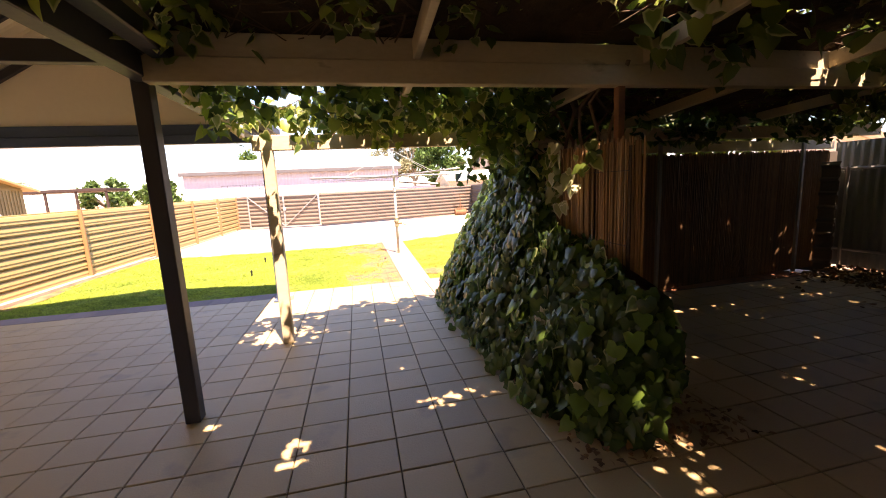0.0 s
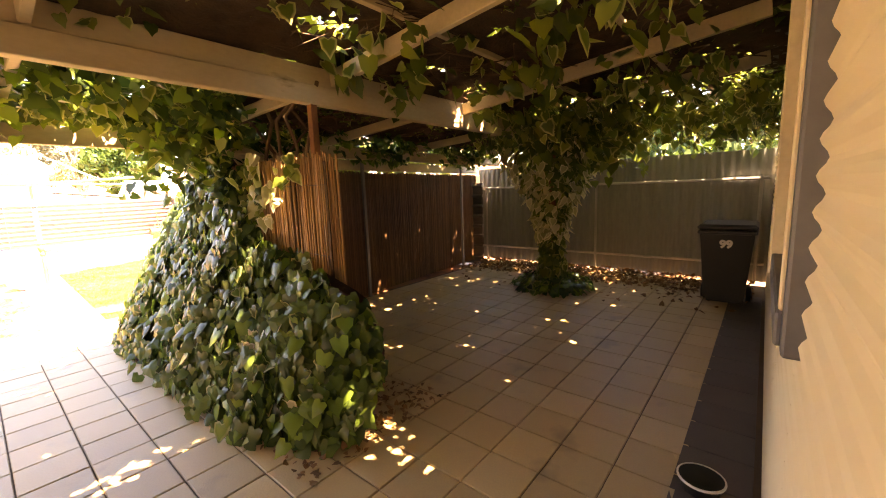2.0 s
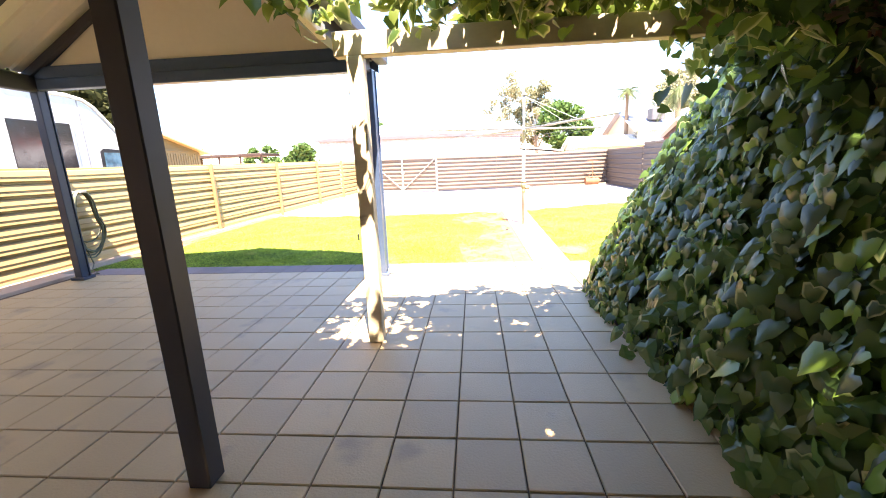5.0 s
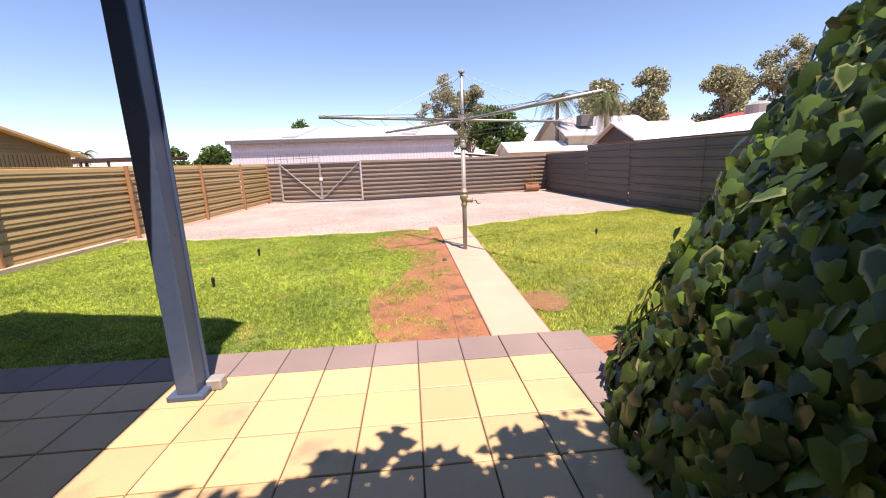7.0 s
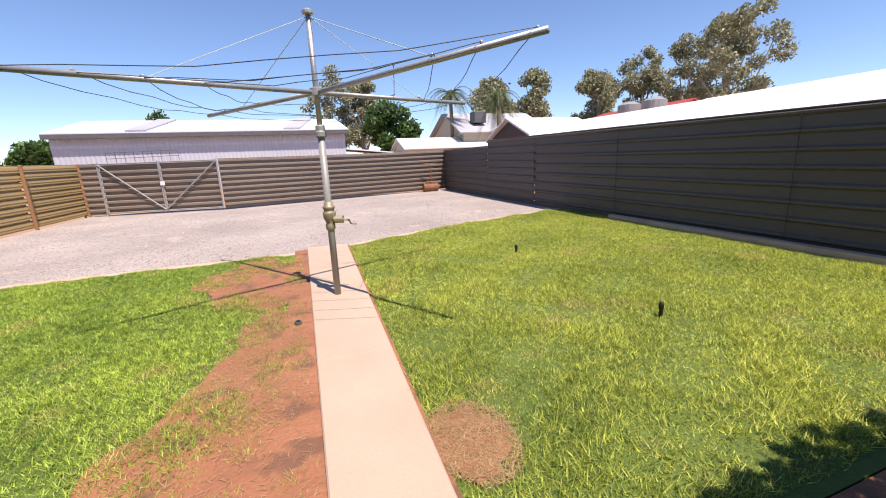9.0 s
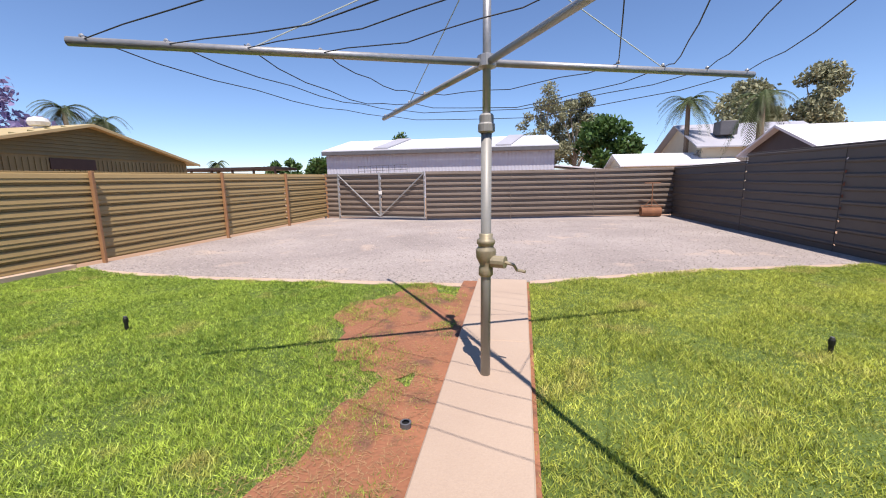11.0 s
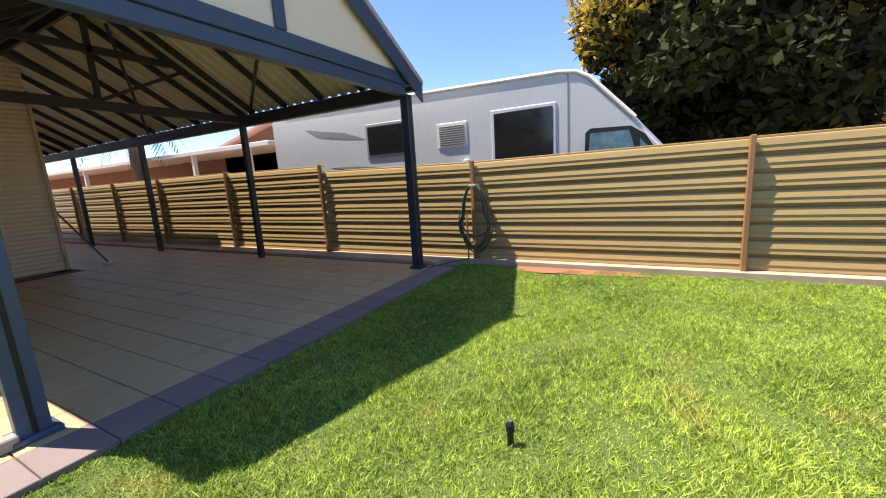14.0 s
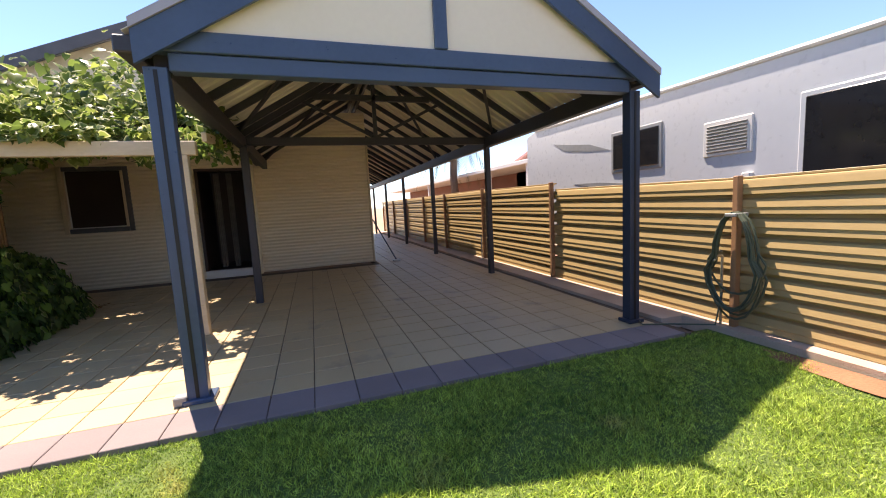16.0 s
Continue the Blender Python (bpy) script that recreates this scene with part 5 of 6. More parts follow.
# ragged fringe lying over the edge beam
n = 1500
x = 0.42 + rand(n) * 2.0
y = 6.75 + rand(n) * (0.78 + 0.10 * np.sin(x * 9) + 0.07 * np.sin(x * 23))
z = 2.2 + 0.16 * rand(n) - 0.05 * (y - 6.9)
tagged(leaves("leaves", np.stack([x, y, z], 1), np.tile((0, 0.5, 0.9), (n, 1)), 0.10, "ivy_sunlit", can, jitter=0.6), kind="stuff")
# billow on the yard edge
n = 7000
x, y = -0.7 + rand(n) * 8.8, 5.4 + rand(n) * 1.5
y += np.where(x > 1.8, 0.5, 0.12 * np.sin(x * 7))
k = ((x > 1.8) | (y < 6.2) | (rand(n) < 0.4)) & (gap_at(x, y) < 0.3 + 0.5 * rand(n))
x, y = x[k], y[k]
n = len(x)
z = can_z(y) + 0.04 + rand(n) ** 1.2 * (0.5 + 0.4 * np.sin(x * 1.7 + 0.6) ** 2 + 0.2 * np.sin(x * 4.1) ** 2)
tagged(leaves("leaves", np.stack([x, y, z], 1), np.tile((0, 0.7, 0.7), (n, 1)), 0.115, "ivy_sunlit", can, jitter=0.6), kind="stuff")
for k in range(150):
    x0, y0 = rnd.uniform(-0.4, 7.8), rnd.uniform(3.1, 7.0)
    pts = [(x0, y0, can_z(y0) - 0.02)]
    for i in range(6):
        x0, y0 = x0 + rnd.uniform(-0.3, 0.3), y0 + rnd.uniform(-0.25, 0.25)
        pts.append((x0, y0, can_z(y0) - rnd.uniform(0.0, 0.09)))
    part("stem", tube(pts, 0.004 + 0.004 * (k % 3 == 0), 5), "stem", can)

# ivy-clad post near the grey fence; pale leaf colours carry the sun on it
col = thing("ivy_post", (6.35, 5.42, 0), "variegated ivy swallowing a pergola post, coloured pale as if sunlit", "ivy")
n = 1500
t = rand(n) ** 0.8
z = t * 2.35
a = rand(n) * 2 * math.pi
r = np.interp(z, [0, 0.15, 0.5, 1.1, 1.5, 2.0, 2.4], [0.38, 0.30, 0.18, 0.22, 0.42, 0.75, 1.05]) * (0.55 + 0.45 * rand(n))
tagged(leaves("leaves", np.stack([6.35 + r * np.cos(a), 5.42 + r * np.sin(a), z + 0.03], 1), np.stack([np.cos(a), np.sin(a), 0.4 + 0 * a], 1), 0.125, "ivy_sunlit", col), kind="stuff")
n = 700
a = rand(n) * 2 * math.pi
r = 0.15 + 0.45 * rand(n)
tagged(leaves("leaves", np.stack([6.35 + r * np.cos(a), 5.42 + r * np.sin(a), 0.04 + 0.25 * rand(n) * (1 - r)], 1), np.stack([np.cos(a), np.sin(a), 1.2 + 0 * a], 1), 0.10, "ivy", col), kind="stuff")
n = 420
z = 0.75 + rand(n) * 1.4
a = rand(n) * 2 * math.pi
r = np.interp(z, [0.7, 1.1, 1.5, 2.15], [0.2, 0.26, 0.46, 0.85]) * (0.85 + 0.25 * rand(n))
tagged(leaves("leaves", np.stack([6.35 + r * np.cos(a), 5.42 + r * np.sin(a), z], 1), np.stack([np.cos(a), np.sin(a), 0.3 + 0 * a], 1), 0.13, "ivy_cream", col, droop=1.4), kind="stuff")
lit = thing("leaf_litter", (7.6, 5, 0), "dry brown leaf litter along the grey fence", "leaves")
n = 2600
x, y = 8.0 - rand(n) ** 1.5 * 1.0, 3.0 + rand(n) * 4.6
x = np.where(rand(n) < 0.1, x - 1.2 * rand(n), x)
tagged(leaves("dry_leaves", np.stack([x, y, 0.02 + 0.05 * rand(n) * np.clip(x - 6.9, 0, 1)], 1), np.tile((0, 0, 1), (n, 1)), 0.06, "litter", lit, jitter=0.5, droop=0), kind="stuff")
n = 260
x, y = 1.7 + rand(n) * 1.2, 4.7 + rand(n) * 0.6
tagged(leaves("dry_leaves", np.stack([x, y, 0.012 + 0.02 * rand(n)], 1), np.tile((0, 0, 1), (n, 1)), 0.04, "litter", lit, jitter=0.5, droop=0), kind="stuff")


# ---- motorhome over the fence ----
def motorhome():
    X = -6.05
    W = 2.3
    def sy(y):
        return 11.88 + (y - 12.065) * 0.852

    def sz(z):
        return 1.23 + (z - 1.23) * 0.852

    v = thing("motorhome", (X - W / 2, 8, 0), "white motorhome with dark windows parked behind the tan fence", "motorhome")
    prof = [(3.7, 0.5), (3.7, 2.90), (4.12, 3.0), (10.85, 2.86), (11.12, 2.82), (11.3, 2.72), (12.05, 1.95), (12.12, 1.86), (12.5, 1.42), (13.1, 1.2), (13.25, 0.6), (13.1, 0.45)]
    bm = prism([(sy(y), sz(z)) for y, z in prof], "x", X - W, X)
    bmesh.ops.bevel(bm, geom=[e for e in bm.edges if abs(e.verts[0].co.x - e.verts[1].co.x) < 0.01], offset=0.05, segments=3, affect="EDGES")
    part("body", bm, "rv", v, "pale grey-white coachwork", smooth=False)

    def pane(name, y0, y1, z0, z1, frame_mat="rv_stripe"):
        y0, y1, z0, z1 = sy(y0), sy(y1), sz(z0), sz(z1)
        f = part(name, box(X - 0.01, X + 0.018, y0, y1, z0, z1, 0.012), frame_mat, v)
        part("glass", box(X + 0.0, X + 0.026, y0 + 0.05, y1 - 0.05, z0 + 0.05, z1 - 0.05, 0.008), "glass_dark", f, "dark tinted glass")

    pane("window", 6.70, 7.80, 1.74, 2.46)
    pane("window", 9.62, 10.80, 1.25, 2.38, "rv")
    vent = part("fridge_vent", box(X - 0.01, X + 0.016, sy(8.48), sy(9.13), sz(1.80), sz(2.27), 0.01), "white", v)
    for k in range(9):
        part("louvre", bar((X + 0.02, sy(8.54), sz(1.86 + k * 0.042)), (X + 0.02, sy(9.07), sz(1.86 + k * 0.042)), 0.012, 0.022, roll=0.5), "galv_dull", vent)
    part("outlet", box(X, X + 0.07, sy(9.05), sy(9.16), sz(1.42), sz(1.55), 0.01), "white", v)
    part("swoosh", prism([(sy(a), sz(b)) for a, b in [(4.9, 2.55), (5.4, 2.46), (6.1, 2.36), (6.65, 2.18), (6.0, 2.24), (5.3, 2.34)]], "x", X + 0.001, X + 0.006), "rv_stripe", v, "grey swoosh decal")
    part("swoosh", prism([(sy(a), sz(b)) for a, b in [(5.6, 1.62), (6.4, 1.60), (7.3, 1.52), (7.9, 1.40), (7.0, 1.45), (6.2, 1.52)]], "x", X + 0.001, X + 0.006), "rv_stripe", v, "grey swoosh decal")
    part("roof_edge", tube([(X - 0.01, sy(4.15), sz(2.98)), (X - 0.01, sy(10.85), sz(2.84)), (X - 0.01, sy(11.12), sz(2.80)), (X - 0.01, sy(11.32), sz(2.69)), (X - 0.01, sy(12.0), sz(1.98))], 0.035, 8), "white", v, "white rolled roof edge")
    part("body_seam", box(X, X + 0.008, sy(10.98), sy(11.0), 0.8, sz(2.8)), "rv_stripe", v)
    cab = part("cab_window", prism([(sy(a), sz(b)) for a, b in [(11.25, 1.3), (11.27, 1.82), (11.35, 1.88), (11.95, 1.86), (12.15, 1.72), (12.42, 1.3)]], "x", X, X + 0.012), "black", v)
    part("cab_glass", prism([(sy(a), sz(b)) for a, b in [(11.32, 1.3), (11.34, 1.8), (11.92, 1.8), (12.02, 1.5), (12.02, 1.3)]], "x", X + 0.012, X + 0.018), "cab_glass", cab, "blue-patterned sun shade behind glass")
    part("quarter_glass", prism([(sy(a), sz(b)) for a, b in [(12.08, 1.3), (12.08, 1.66), (12.3, 1.4), (12.33, 1.3)]], "x", X + 0.012, X + 0.018), "cab_glass", cab)
    part("mirror", box(X + 0.02, X + 0.16, sy(12.3), sy(12.42), 1.2, 1.4, 0.03), "black", v)
    for y in (6.4, 11.9):
        w = part("wheel", tube([(X - 0.28, y, 0.27), (X - 0.02, y, 0.27)], 0.38, 20), "black", v)
        part("rim", tube([(X - 0.02, y, 0.27), (X - 0.005, y, 0.27)], 0.2, 16), "galv", w)


motorhome()


# ---- trees ----
def crown(centres, n, size, shell=0.4):
    """Leaf scraps gathered in clumps with gaps between."""
    c = np.array([p[:3] for p in centres])
    r = np.array([p[3] for p in centres])
    w = r ** 2 / (r ** 2).sum()
    i = RNG.choice(len(c), n, p=w)
    d = RNG.normal(size=(n, 3))
    d /= np.linalg.norm(d, axis=1, keepdims=True)
    rad = r[i] * (shell + (1 - shell) * RNG.random(n)) * (1 + 0.10 * RNG.normal(size=n))
    return scraps(c[i] + d * rad[:, None] * np.array((1, 1, 0.85)), size)


def clumps(x, y, z0, z1, rx, ry, n, r, seed):
    q = random.Random(seed)
    out = []
    for _ in range(n):
        a, u, t = q.uniform(0, 6.283), math.sqrt(q.random()), q.random()
        k = math.sin(math.pi * (0.24 + 0.68 * t)) ** 0.7
        out.append((x + rx * u * k * math.cos(a), y + ry * u * k * math.sin(a), z0 + (z1 - z0) * t, r * q.uniform(0.6, 1.25)))
    return out


def tree(name, label, x, y, h, z0, rx, ry, n, r, count, size, leaf, bark, seed, trunk=0.22, top=None):
    t = thing(name, (x, y, -0.12), label, "tree")
    cl = clumps(x, y, z0, h, rx, ry, n, r, seed)
    q = random.Random(seed + 1)
    bm = tube([(x, y, -0.12), (x + 0.1, y, z0 * 0.5), (x - 0.05, y + 0.1, z0), (x, y, (z0 + h) / 2)], trunk, 8, None, trunk * 0.35)
    part("trunk", bm, bark, t)
    for k in range(0, len(cl), max(1, len(cl) // 9)):
        c = Vector(cl[k][:3])
        b = Vector((x, y, z0 * q.uniform(0.5, 0.95)))
        part("limb", tube([b, b.lerp(c, 0.5) + Vector((0, 0, 0.15 * h * 0.3)), c], trunk * 0.4, 6, None, trunk * 0.08), bark, t)
    v, f = crown(cl, count, size)
    tagged(from_arrays("crown", v, f, leaf, t), kind="stuff")
    if top:
        cc = [c for c in cl if c[2] > z0 + (h - z0) * 0.38]
        v, f = crown([(c[0], c[1], c[2] + c[3] * 0.4, c[3] * 1.1) for c in cc], int(count * 0.8), size * 0.8, 0.8)
        tagged(from_arrays("blossom", v, f, top, t, "yellow blossom"), kind="stuff")
    return t


def palm(x, y, h, seed, spread=1.9, hang=1.0):
    p = thing("palm_tree", (x, y, -0.12), "tall palm with arching green fronds", "palm tree")
    q = random.Random(seed)
    part("trunk", tube([(x, y, -0.12), (x + 0.1, y, h * 0.5), (x, y, h)], 0.22, 9, None, 0.17), "bark", p)
    bm = bmesh.new()
    for k in range(34):
        a, up = q.uniform(0, 6.283), q.uniform(-0.5, 1.1)
        L = spread * q.uniform(0.8, 1.1)
        pts = [Vector((x, y, h)) + Vector((math.cos(a), math.sin(a), 0)) * L * t + Vector((0, 0, L * (up * t - hang * 1.1 * t * t))) for t in np.linspace(0, 1, 7)]
        side = Vector((-math.sin(a), math.cos(a), 0))
        for i in range(1, 7):
            for j in range(5):
                b = pts[i - 1].lerp(pts[i], j / 5)
                for s in (-1, 1):
                    e = b + side * s * 0.30 * spread * 0.55 * math.sin(math.pi * (0.15 + 0.8 * (i - 1 + j / 5) / 6)) + (pts[i] - pts[i - 1]).normalized() * 0.2 - Vector((0, 0, 0.12))
                    w = (pts[i] - pts[i - 1]).normalized() * 0.035
                    bm.faces.new([bm.verts.new(c) for c in (b - w, b + w, e)])
    tagged(part("fronds", bm, "palm", p), kind="stuff")
    return p


tree("flowering_tree", "broad dark tree with yellow blossom beside the motorhome", -11.2, 13.3, 8.6, 1.0, 2.9, 2.65, 260, 0.72, 120000, 0.125, "dark_tree", "bark", 11, 0.3, "flower")
tree("jacaranda", "jacaranda in full purple bloom behind the neighbour's shed", -35, 32, 7.8, 3.0, 4.6, 5.0, 34, 1.3, 7000, 0.26, "jacaranda", "bark", 12)
tree("gum_tree", "grey-green gum tree behind the big shed", 6.0, 70, 13.8, 3, 3.6, 3.6, 30, 1.2, 8000, 0.22, "gum", "bark_pale", 13, 0.35)
tree("gum_tree", "grey-green gum tree behind the big shed", 10.5, 70, 12.5, 4, 3.5, 3.5, 26, 1.2, 7000, 0.22, "gum", "bark_pale", 14, 0.35)
tree("leafy_tree", "round green tree behind the back fence", 13.8, 66, 9.0, 2, 3.4, 3.2, 24, 1.6, 6000, 0.38, "green_tree", "bark", 15, 0.3)
for k, (x, y, h, r) in enumerate(((53, 45, 17.2, 5.2), (60, 52, 17.8, 5.0), (64, 61, 18.5, 4.6), (53, 60, 16.2, 3.4), (44.5, 60, 12.8, 3.6), (33.8, 60, 13.0, 2.5), (26.8, 60, 11.2, 2.5), (48.5, 64, 13, 3.2), (38, 80, 12, 4.0))):
    tree("gum_tree", "tall grey-green gum beyond the neighbouring roofs", x, y, h, 4.5, r, r, 34, 1.35, 9000, 0.24, "gum", "bark_pale", 20 + k, 0.4)
for k, (x, y, h, r) in enumerate(((-15.5, 72, 8.0, 2.2), (-24.5, 62, 4.7, 1.6), (-30, 75, 5.4, 3.0), (-36, 72, 4.8, 3.0), (21, 80, 6.5, 3), (-60, 60, 6, 4), (-12, 120, 7, 6))):
    tree("far_tree", "low dark green tree on the skyline", x, y, h, 1.2, r, r, 14, 1.1, 2500, 0.35, "green_tree", "bark", 40 + k)
tree("leafy_tree", "bright green tree leaning over the grey fence", 10.8, 3.6, 4.6, 1.5, 1.5, 2.4, 26, 0.6, 9000, 0.11, "green_tree", "bark", 17, 0.15)
palm(16.0, 47.5, 7.6, 51, 2.3)
palm(16.5, 38.2, 6.0, 52, 2.1, 1.3)
palm(-35, 38.3, 7.7, 53, 2.4)
palm(-34.5, 41.0, 7.0, 54, 2.4, 1.2)
palm(-39, 60, 4.3, 55, 1.6)
palm(-8.8, -7.0, 5.2, 56, 2.2)
bush = thing("oleander", (17.2, 46, -0.1), "white-flowering shrub behind the back fence", "shrub")
part("stems", tube([(17.2, 46, -0.1), (17.3, 46, 1.6)], 0.1, 6), "bark", bush)
v, f = crown(clumps(17.2, 46, 1.2, 3.2, 1.6, 1.4, 18, 0.6, 60), 2500, 0.2)
tagged(from_arrays("blossom", v, f, "oleander", bush), kind="stuff")


# ---- buildings round about ----
def ribbed_roof(xa, ya, za, xb, yb, zb, xc, yc, zc, xd, yd, zd, material, parent, name="roof"):
    """A thick sheet over four corners."""
    bm = bmesh.new()
    lo = [bm.verts.new(p) for p in ((xa, ya, za), (xb, yb, zb), (xc, yc, zc), (xd, yd, zd))]
    hi = [bm.verts.new(v.co + Vector((0, 0, 0.1))) for v in lo]
    bm.faces.new(lo[::-1])
    bm.faces.new(hi)
    for k in range(4):
        bm.faces.new((lo[k], lo[(k + 1) % 4], hi[(k + 1) % 4], hi[k]))
    bmesh.ops.recalc_face_normals(bm, faces=bm.faces[:])
    return part(name, bm, material, parent)


shed = thing("steel_shed", (-5, 49, 0), "long pale blue-grey steel shed beyond the gate", "shed")
part("wall", upright_waves((-15.3, 45.0), (5.1, 45.0), -0.12, 4.1, 0.3, 0.03, (0, -1), steps=4), "shed_wall", shed)
part("end_wall", box(5.0, 5.1, 45.05, 53, -0.12, 4.1), "shed_wall", shed)
part("end_wall", box(-15.3, -15.2, 45.05, 53, -0.12, 4.1), "shed_wall", shed)
ribbed_roof(-15.5, 44.6, 4.12, 5.4, 44.6, 4.12, 4.8, 49, 5.35, -14.6, 49, 5.35, "roof_white", shed)
ribbed_roof(-14.6, 49, 5.35, 4.8, 49, 5.35, 5.4, 53.4, 4.12, -15.5, 53.4, 4.12, "roof_white", shed)
for x in (-10.6, 0.2):
    ribbed_roof(x, 44.62, 4.25, x + 1.3, 44.62, 4.25, x + 2.4, 48.9, 5.46, x + 1.1, 48.9, 5.46, "roof_grey", shed, "skylight")
part("gutter", box(-15.5, 5.4, 44.45, 44.6, 3.78, 4.12, 0.02), "trim_grey", shed)
part("lean_to", box(5.15, 9.2, 45.5, 50, -0.12, 1.95), "shed_wall", shed)
ribbed_roof(5.12, 45.2, 2.5, 9.4, 45.2, 2.05, 9.4, 50.2, 2.05, 5.12, 50.2, 2.5, "roof_white", shed, "lean_to_roof")
rack = thing("wire_rack", (-9.5, 43.5, 0), "rusty wire rack standing before the shed", "rack")
for z in (1.9, 2.3, 2.7):
    part("wire", tube([(-11.6, 43.4, z), (-7.2, 43.4, z + 0.1)], 0.02, 5), "trim_grey", rack)
for k in range(9):
    part("wire", tube([(-11.6 + k * 0.55, 43.4, -0.12), (-11.6 + k * 0.55, 43.4, 2.75)], 0.018, 5), "trim_grey", rack)


def gable_house(name, label, cx, cy, lx, ly, eave, ridge, axis, wall, roof, over=0.4, ribs_front=False):
    """A plain house with a gable roof; axis: the way that the ridge runs."""
    h = thing(name, (cx, cy, -0.12), label, "house")
    x0, x1, y0, y1 = cx - lx / 2, cx + lx / 2, cy - ly / 2, cy + ly / 2
    part("wall", box(x0, x1, y0, y1, -0.12, eave), wall, h)
    if axis == "y":
        part("gable", prism([(x0, eave), (x1, eave), (cx, ridge)], "y", y0, y1), wall, h)
        for s in (-1, 1):
            xe = cx + s * (lx / 2 + over)
            ze = eave - over * (ridge - eave) / (lx / 2)
            ribbed_roof(cx, y0 - over, ridge + 0.02, xe, y0 - over, ze + 0.02, xe, y1 + over, ze + 0.02, cx, y1 + over, ridge + 0.02, roof, h)
    else:
        part("gable", prism([(y0, eave), (y1, eave), (cy, ridge)], "x", x0, x1), wall, h)
        for s in (-1, 1):
            ye = cy + s * (ly / 2 + over)
            ze = eave - over * (ridge - eave) / (ly / 2)
            ribbed_roof(x0 - over, cy, ridge + 0.02, x0 - over, ye, ze + 0.02, x1 + over, ye, ze + 0.02, x1 + over, cy, ridge + 0.02, roof, h)
    return h


nb = gable_house("olive_shed", "olive weatherboard shed with tan roof and spinning vents", -26, 29.3, 8, 13.6, 2.85, 4.6, "x", "wall_olive", "roof_tan", 0.6)
for k in range(8):
    z = 2.9 + k * 0.2
    w = 6.8 * (4.6 - z) / 1.75
    part("board", prism([(-22.0, z), (-21.88, z), (-21.975, z + 0.2), (-22.0, z + 0.2)], "y", 29.3 - w, 29.3 + w), "wall_olive", nb)
for k in range(50):
    part("batten", box(-22.0, -21.95, 23.0 + k * 0.26, 23.08 + k * 0.26, 0.5, 2.75), "wall_olive", nb)
for ye, ze in ((21.9, 2.72), (36.7, 2.72)):
    part("barge", bar((-21.36, ye, ze), (-21.36, 29.3, 4.64), 0.05, 0.16, 0.01), "roof_tan", nb, "pale timber barge board")
part("window_band", box(-22.0, -21.94, 27.3, 29.6, 2.2, 2.78, 0.01), "trim_brown", nb)
for y in (24.8, 28.2):
    part("roof_vent", lathe([(0.25, 0), (0.25, 0.2), (0.42, 0.25), (0.48, 0.45), (0.4, 0.62), (0.2, 0.7)], (-24.5 if y < 26 else -23.5, y, 3.75 if y < 26 else 4.3), 14), "white", nb, "white spinning roof vent")
gable_house("neighbour_house", "low red-brown house behind the flowering tree", -24, 15.0, 6, 10, 2.6, 3.6, "y", "brick_far", "roof_grey")
far = thing("dark_carport", (-33, 58, 0), "long low dark carport on the skyline", "carport")
part("roof", box(-42, -27, 55, 60, 3.1, 3.45, 0.05), "trim_brown", far)
for k in range(6):
    part("post", box(-42 + k * 2.95, -41.8 + k * 2.95, 55.1, 55.3, -0.12, 3.1), "trim_brown", far)
gable_house("white_roof_house", "house with broad white metal roof beyond the dark fence", 17.2, 26.6, 8.6, 10.0, 1.95, 3.1, "y", "brick_far", "roof_white", 0.7)
gable_house("white_roof_house", "white-roofed house with verandah beyond the dark fence", 17.0, 17.2, 7.4, 6.4, 2.15, 3.1, "y", "cream_metal", "roof_white", 0.7)
pg = thing("porch_gable", (12.6, 29, 0), "small dark gabled porch beside the white roof", "porch")
part("gable", prism([(26.9, 2.35), (31.4, 2.35), (29.1, 3.25)], "x", 12.5, 12.6), "trim_brown", pg)
part("wall", box(12.5, 16, 27.1, 31.2, -0.12, 2.34), "brick_far", pg)
for ye in (26.6, 31.7):
    ribbed_roof(12.2, 29.1, 3.27, 12.2, ye, 2.22, 17.0, ye, 2.22, 17.0, 29.1, 3.27, "roof_white", pg)
g = gable_house("grey_roof_house", "distant house with grey roof and cream walls", 21.0, 50, 9, 9, 3.9, 5.9, "x", "cream_metal", "roof_grey", 0.6)
part("cooler", box(18.0, 19.3, 46.2, 47.4, 4.7, 5.8, 0.05), "trim_grey", g, "rooftop air cooler")
gable_house("pale_shed", "pale low shed behind the back fence", 14.5, 47, 8, 5, 2.4, 3.3, "x", "cream_metal", "roof_white")
rt = gable_house("red_roof_house", "house with red painted roof among gum trees", 30, 37, 8, 9, 3.6, 4.9, "y", "brick_far", "red", 0.4)
for y in (33.5, 36.0):
    part("water_tank", lathe([(0.9, 0), (0.9, 1.1), (0.4, 1.35)], (27.5, y, 3.9), 16), "galv_dull", rt)
lv = thing("neighbour_verandah", (-10, -8, 0), "neighbour's flat white verandah roof on white posts", "verandah")
part("roof", box(-13, -9.0, -26, 0.9, 2.62, 2.78, 0.02), "white", lv)
# wall standing in for the dark inside, shade put into its brick colour
part("shade", box(-11.2, -11.0, -26, 0.5, -0.12, 2.6), "brick_far", lv)
for y in (-0.3, -3.6, -8, -13):
    part("post", box(-9.2, -9.06, y - 0.07, y + 0.07, -0.12, 2.62), "white", lv)
gable_house("pink_roof_house", "neighbour's house with faded pink roof", -14.5, 0.0, 7, 9, 2.9, 3.9, "x", "brick_far", "pink", 0.4)
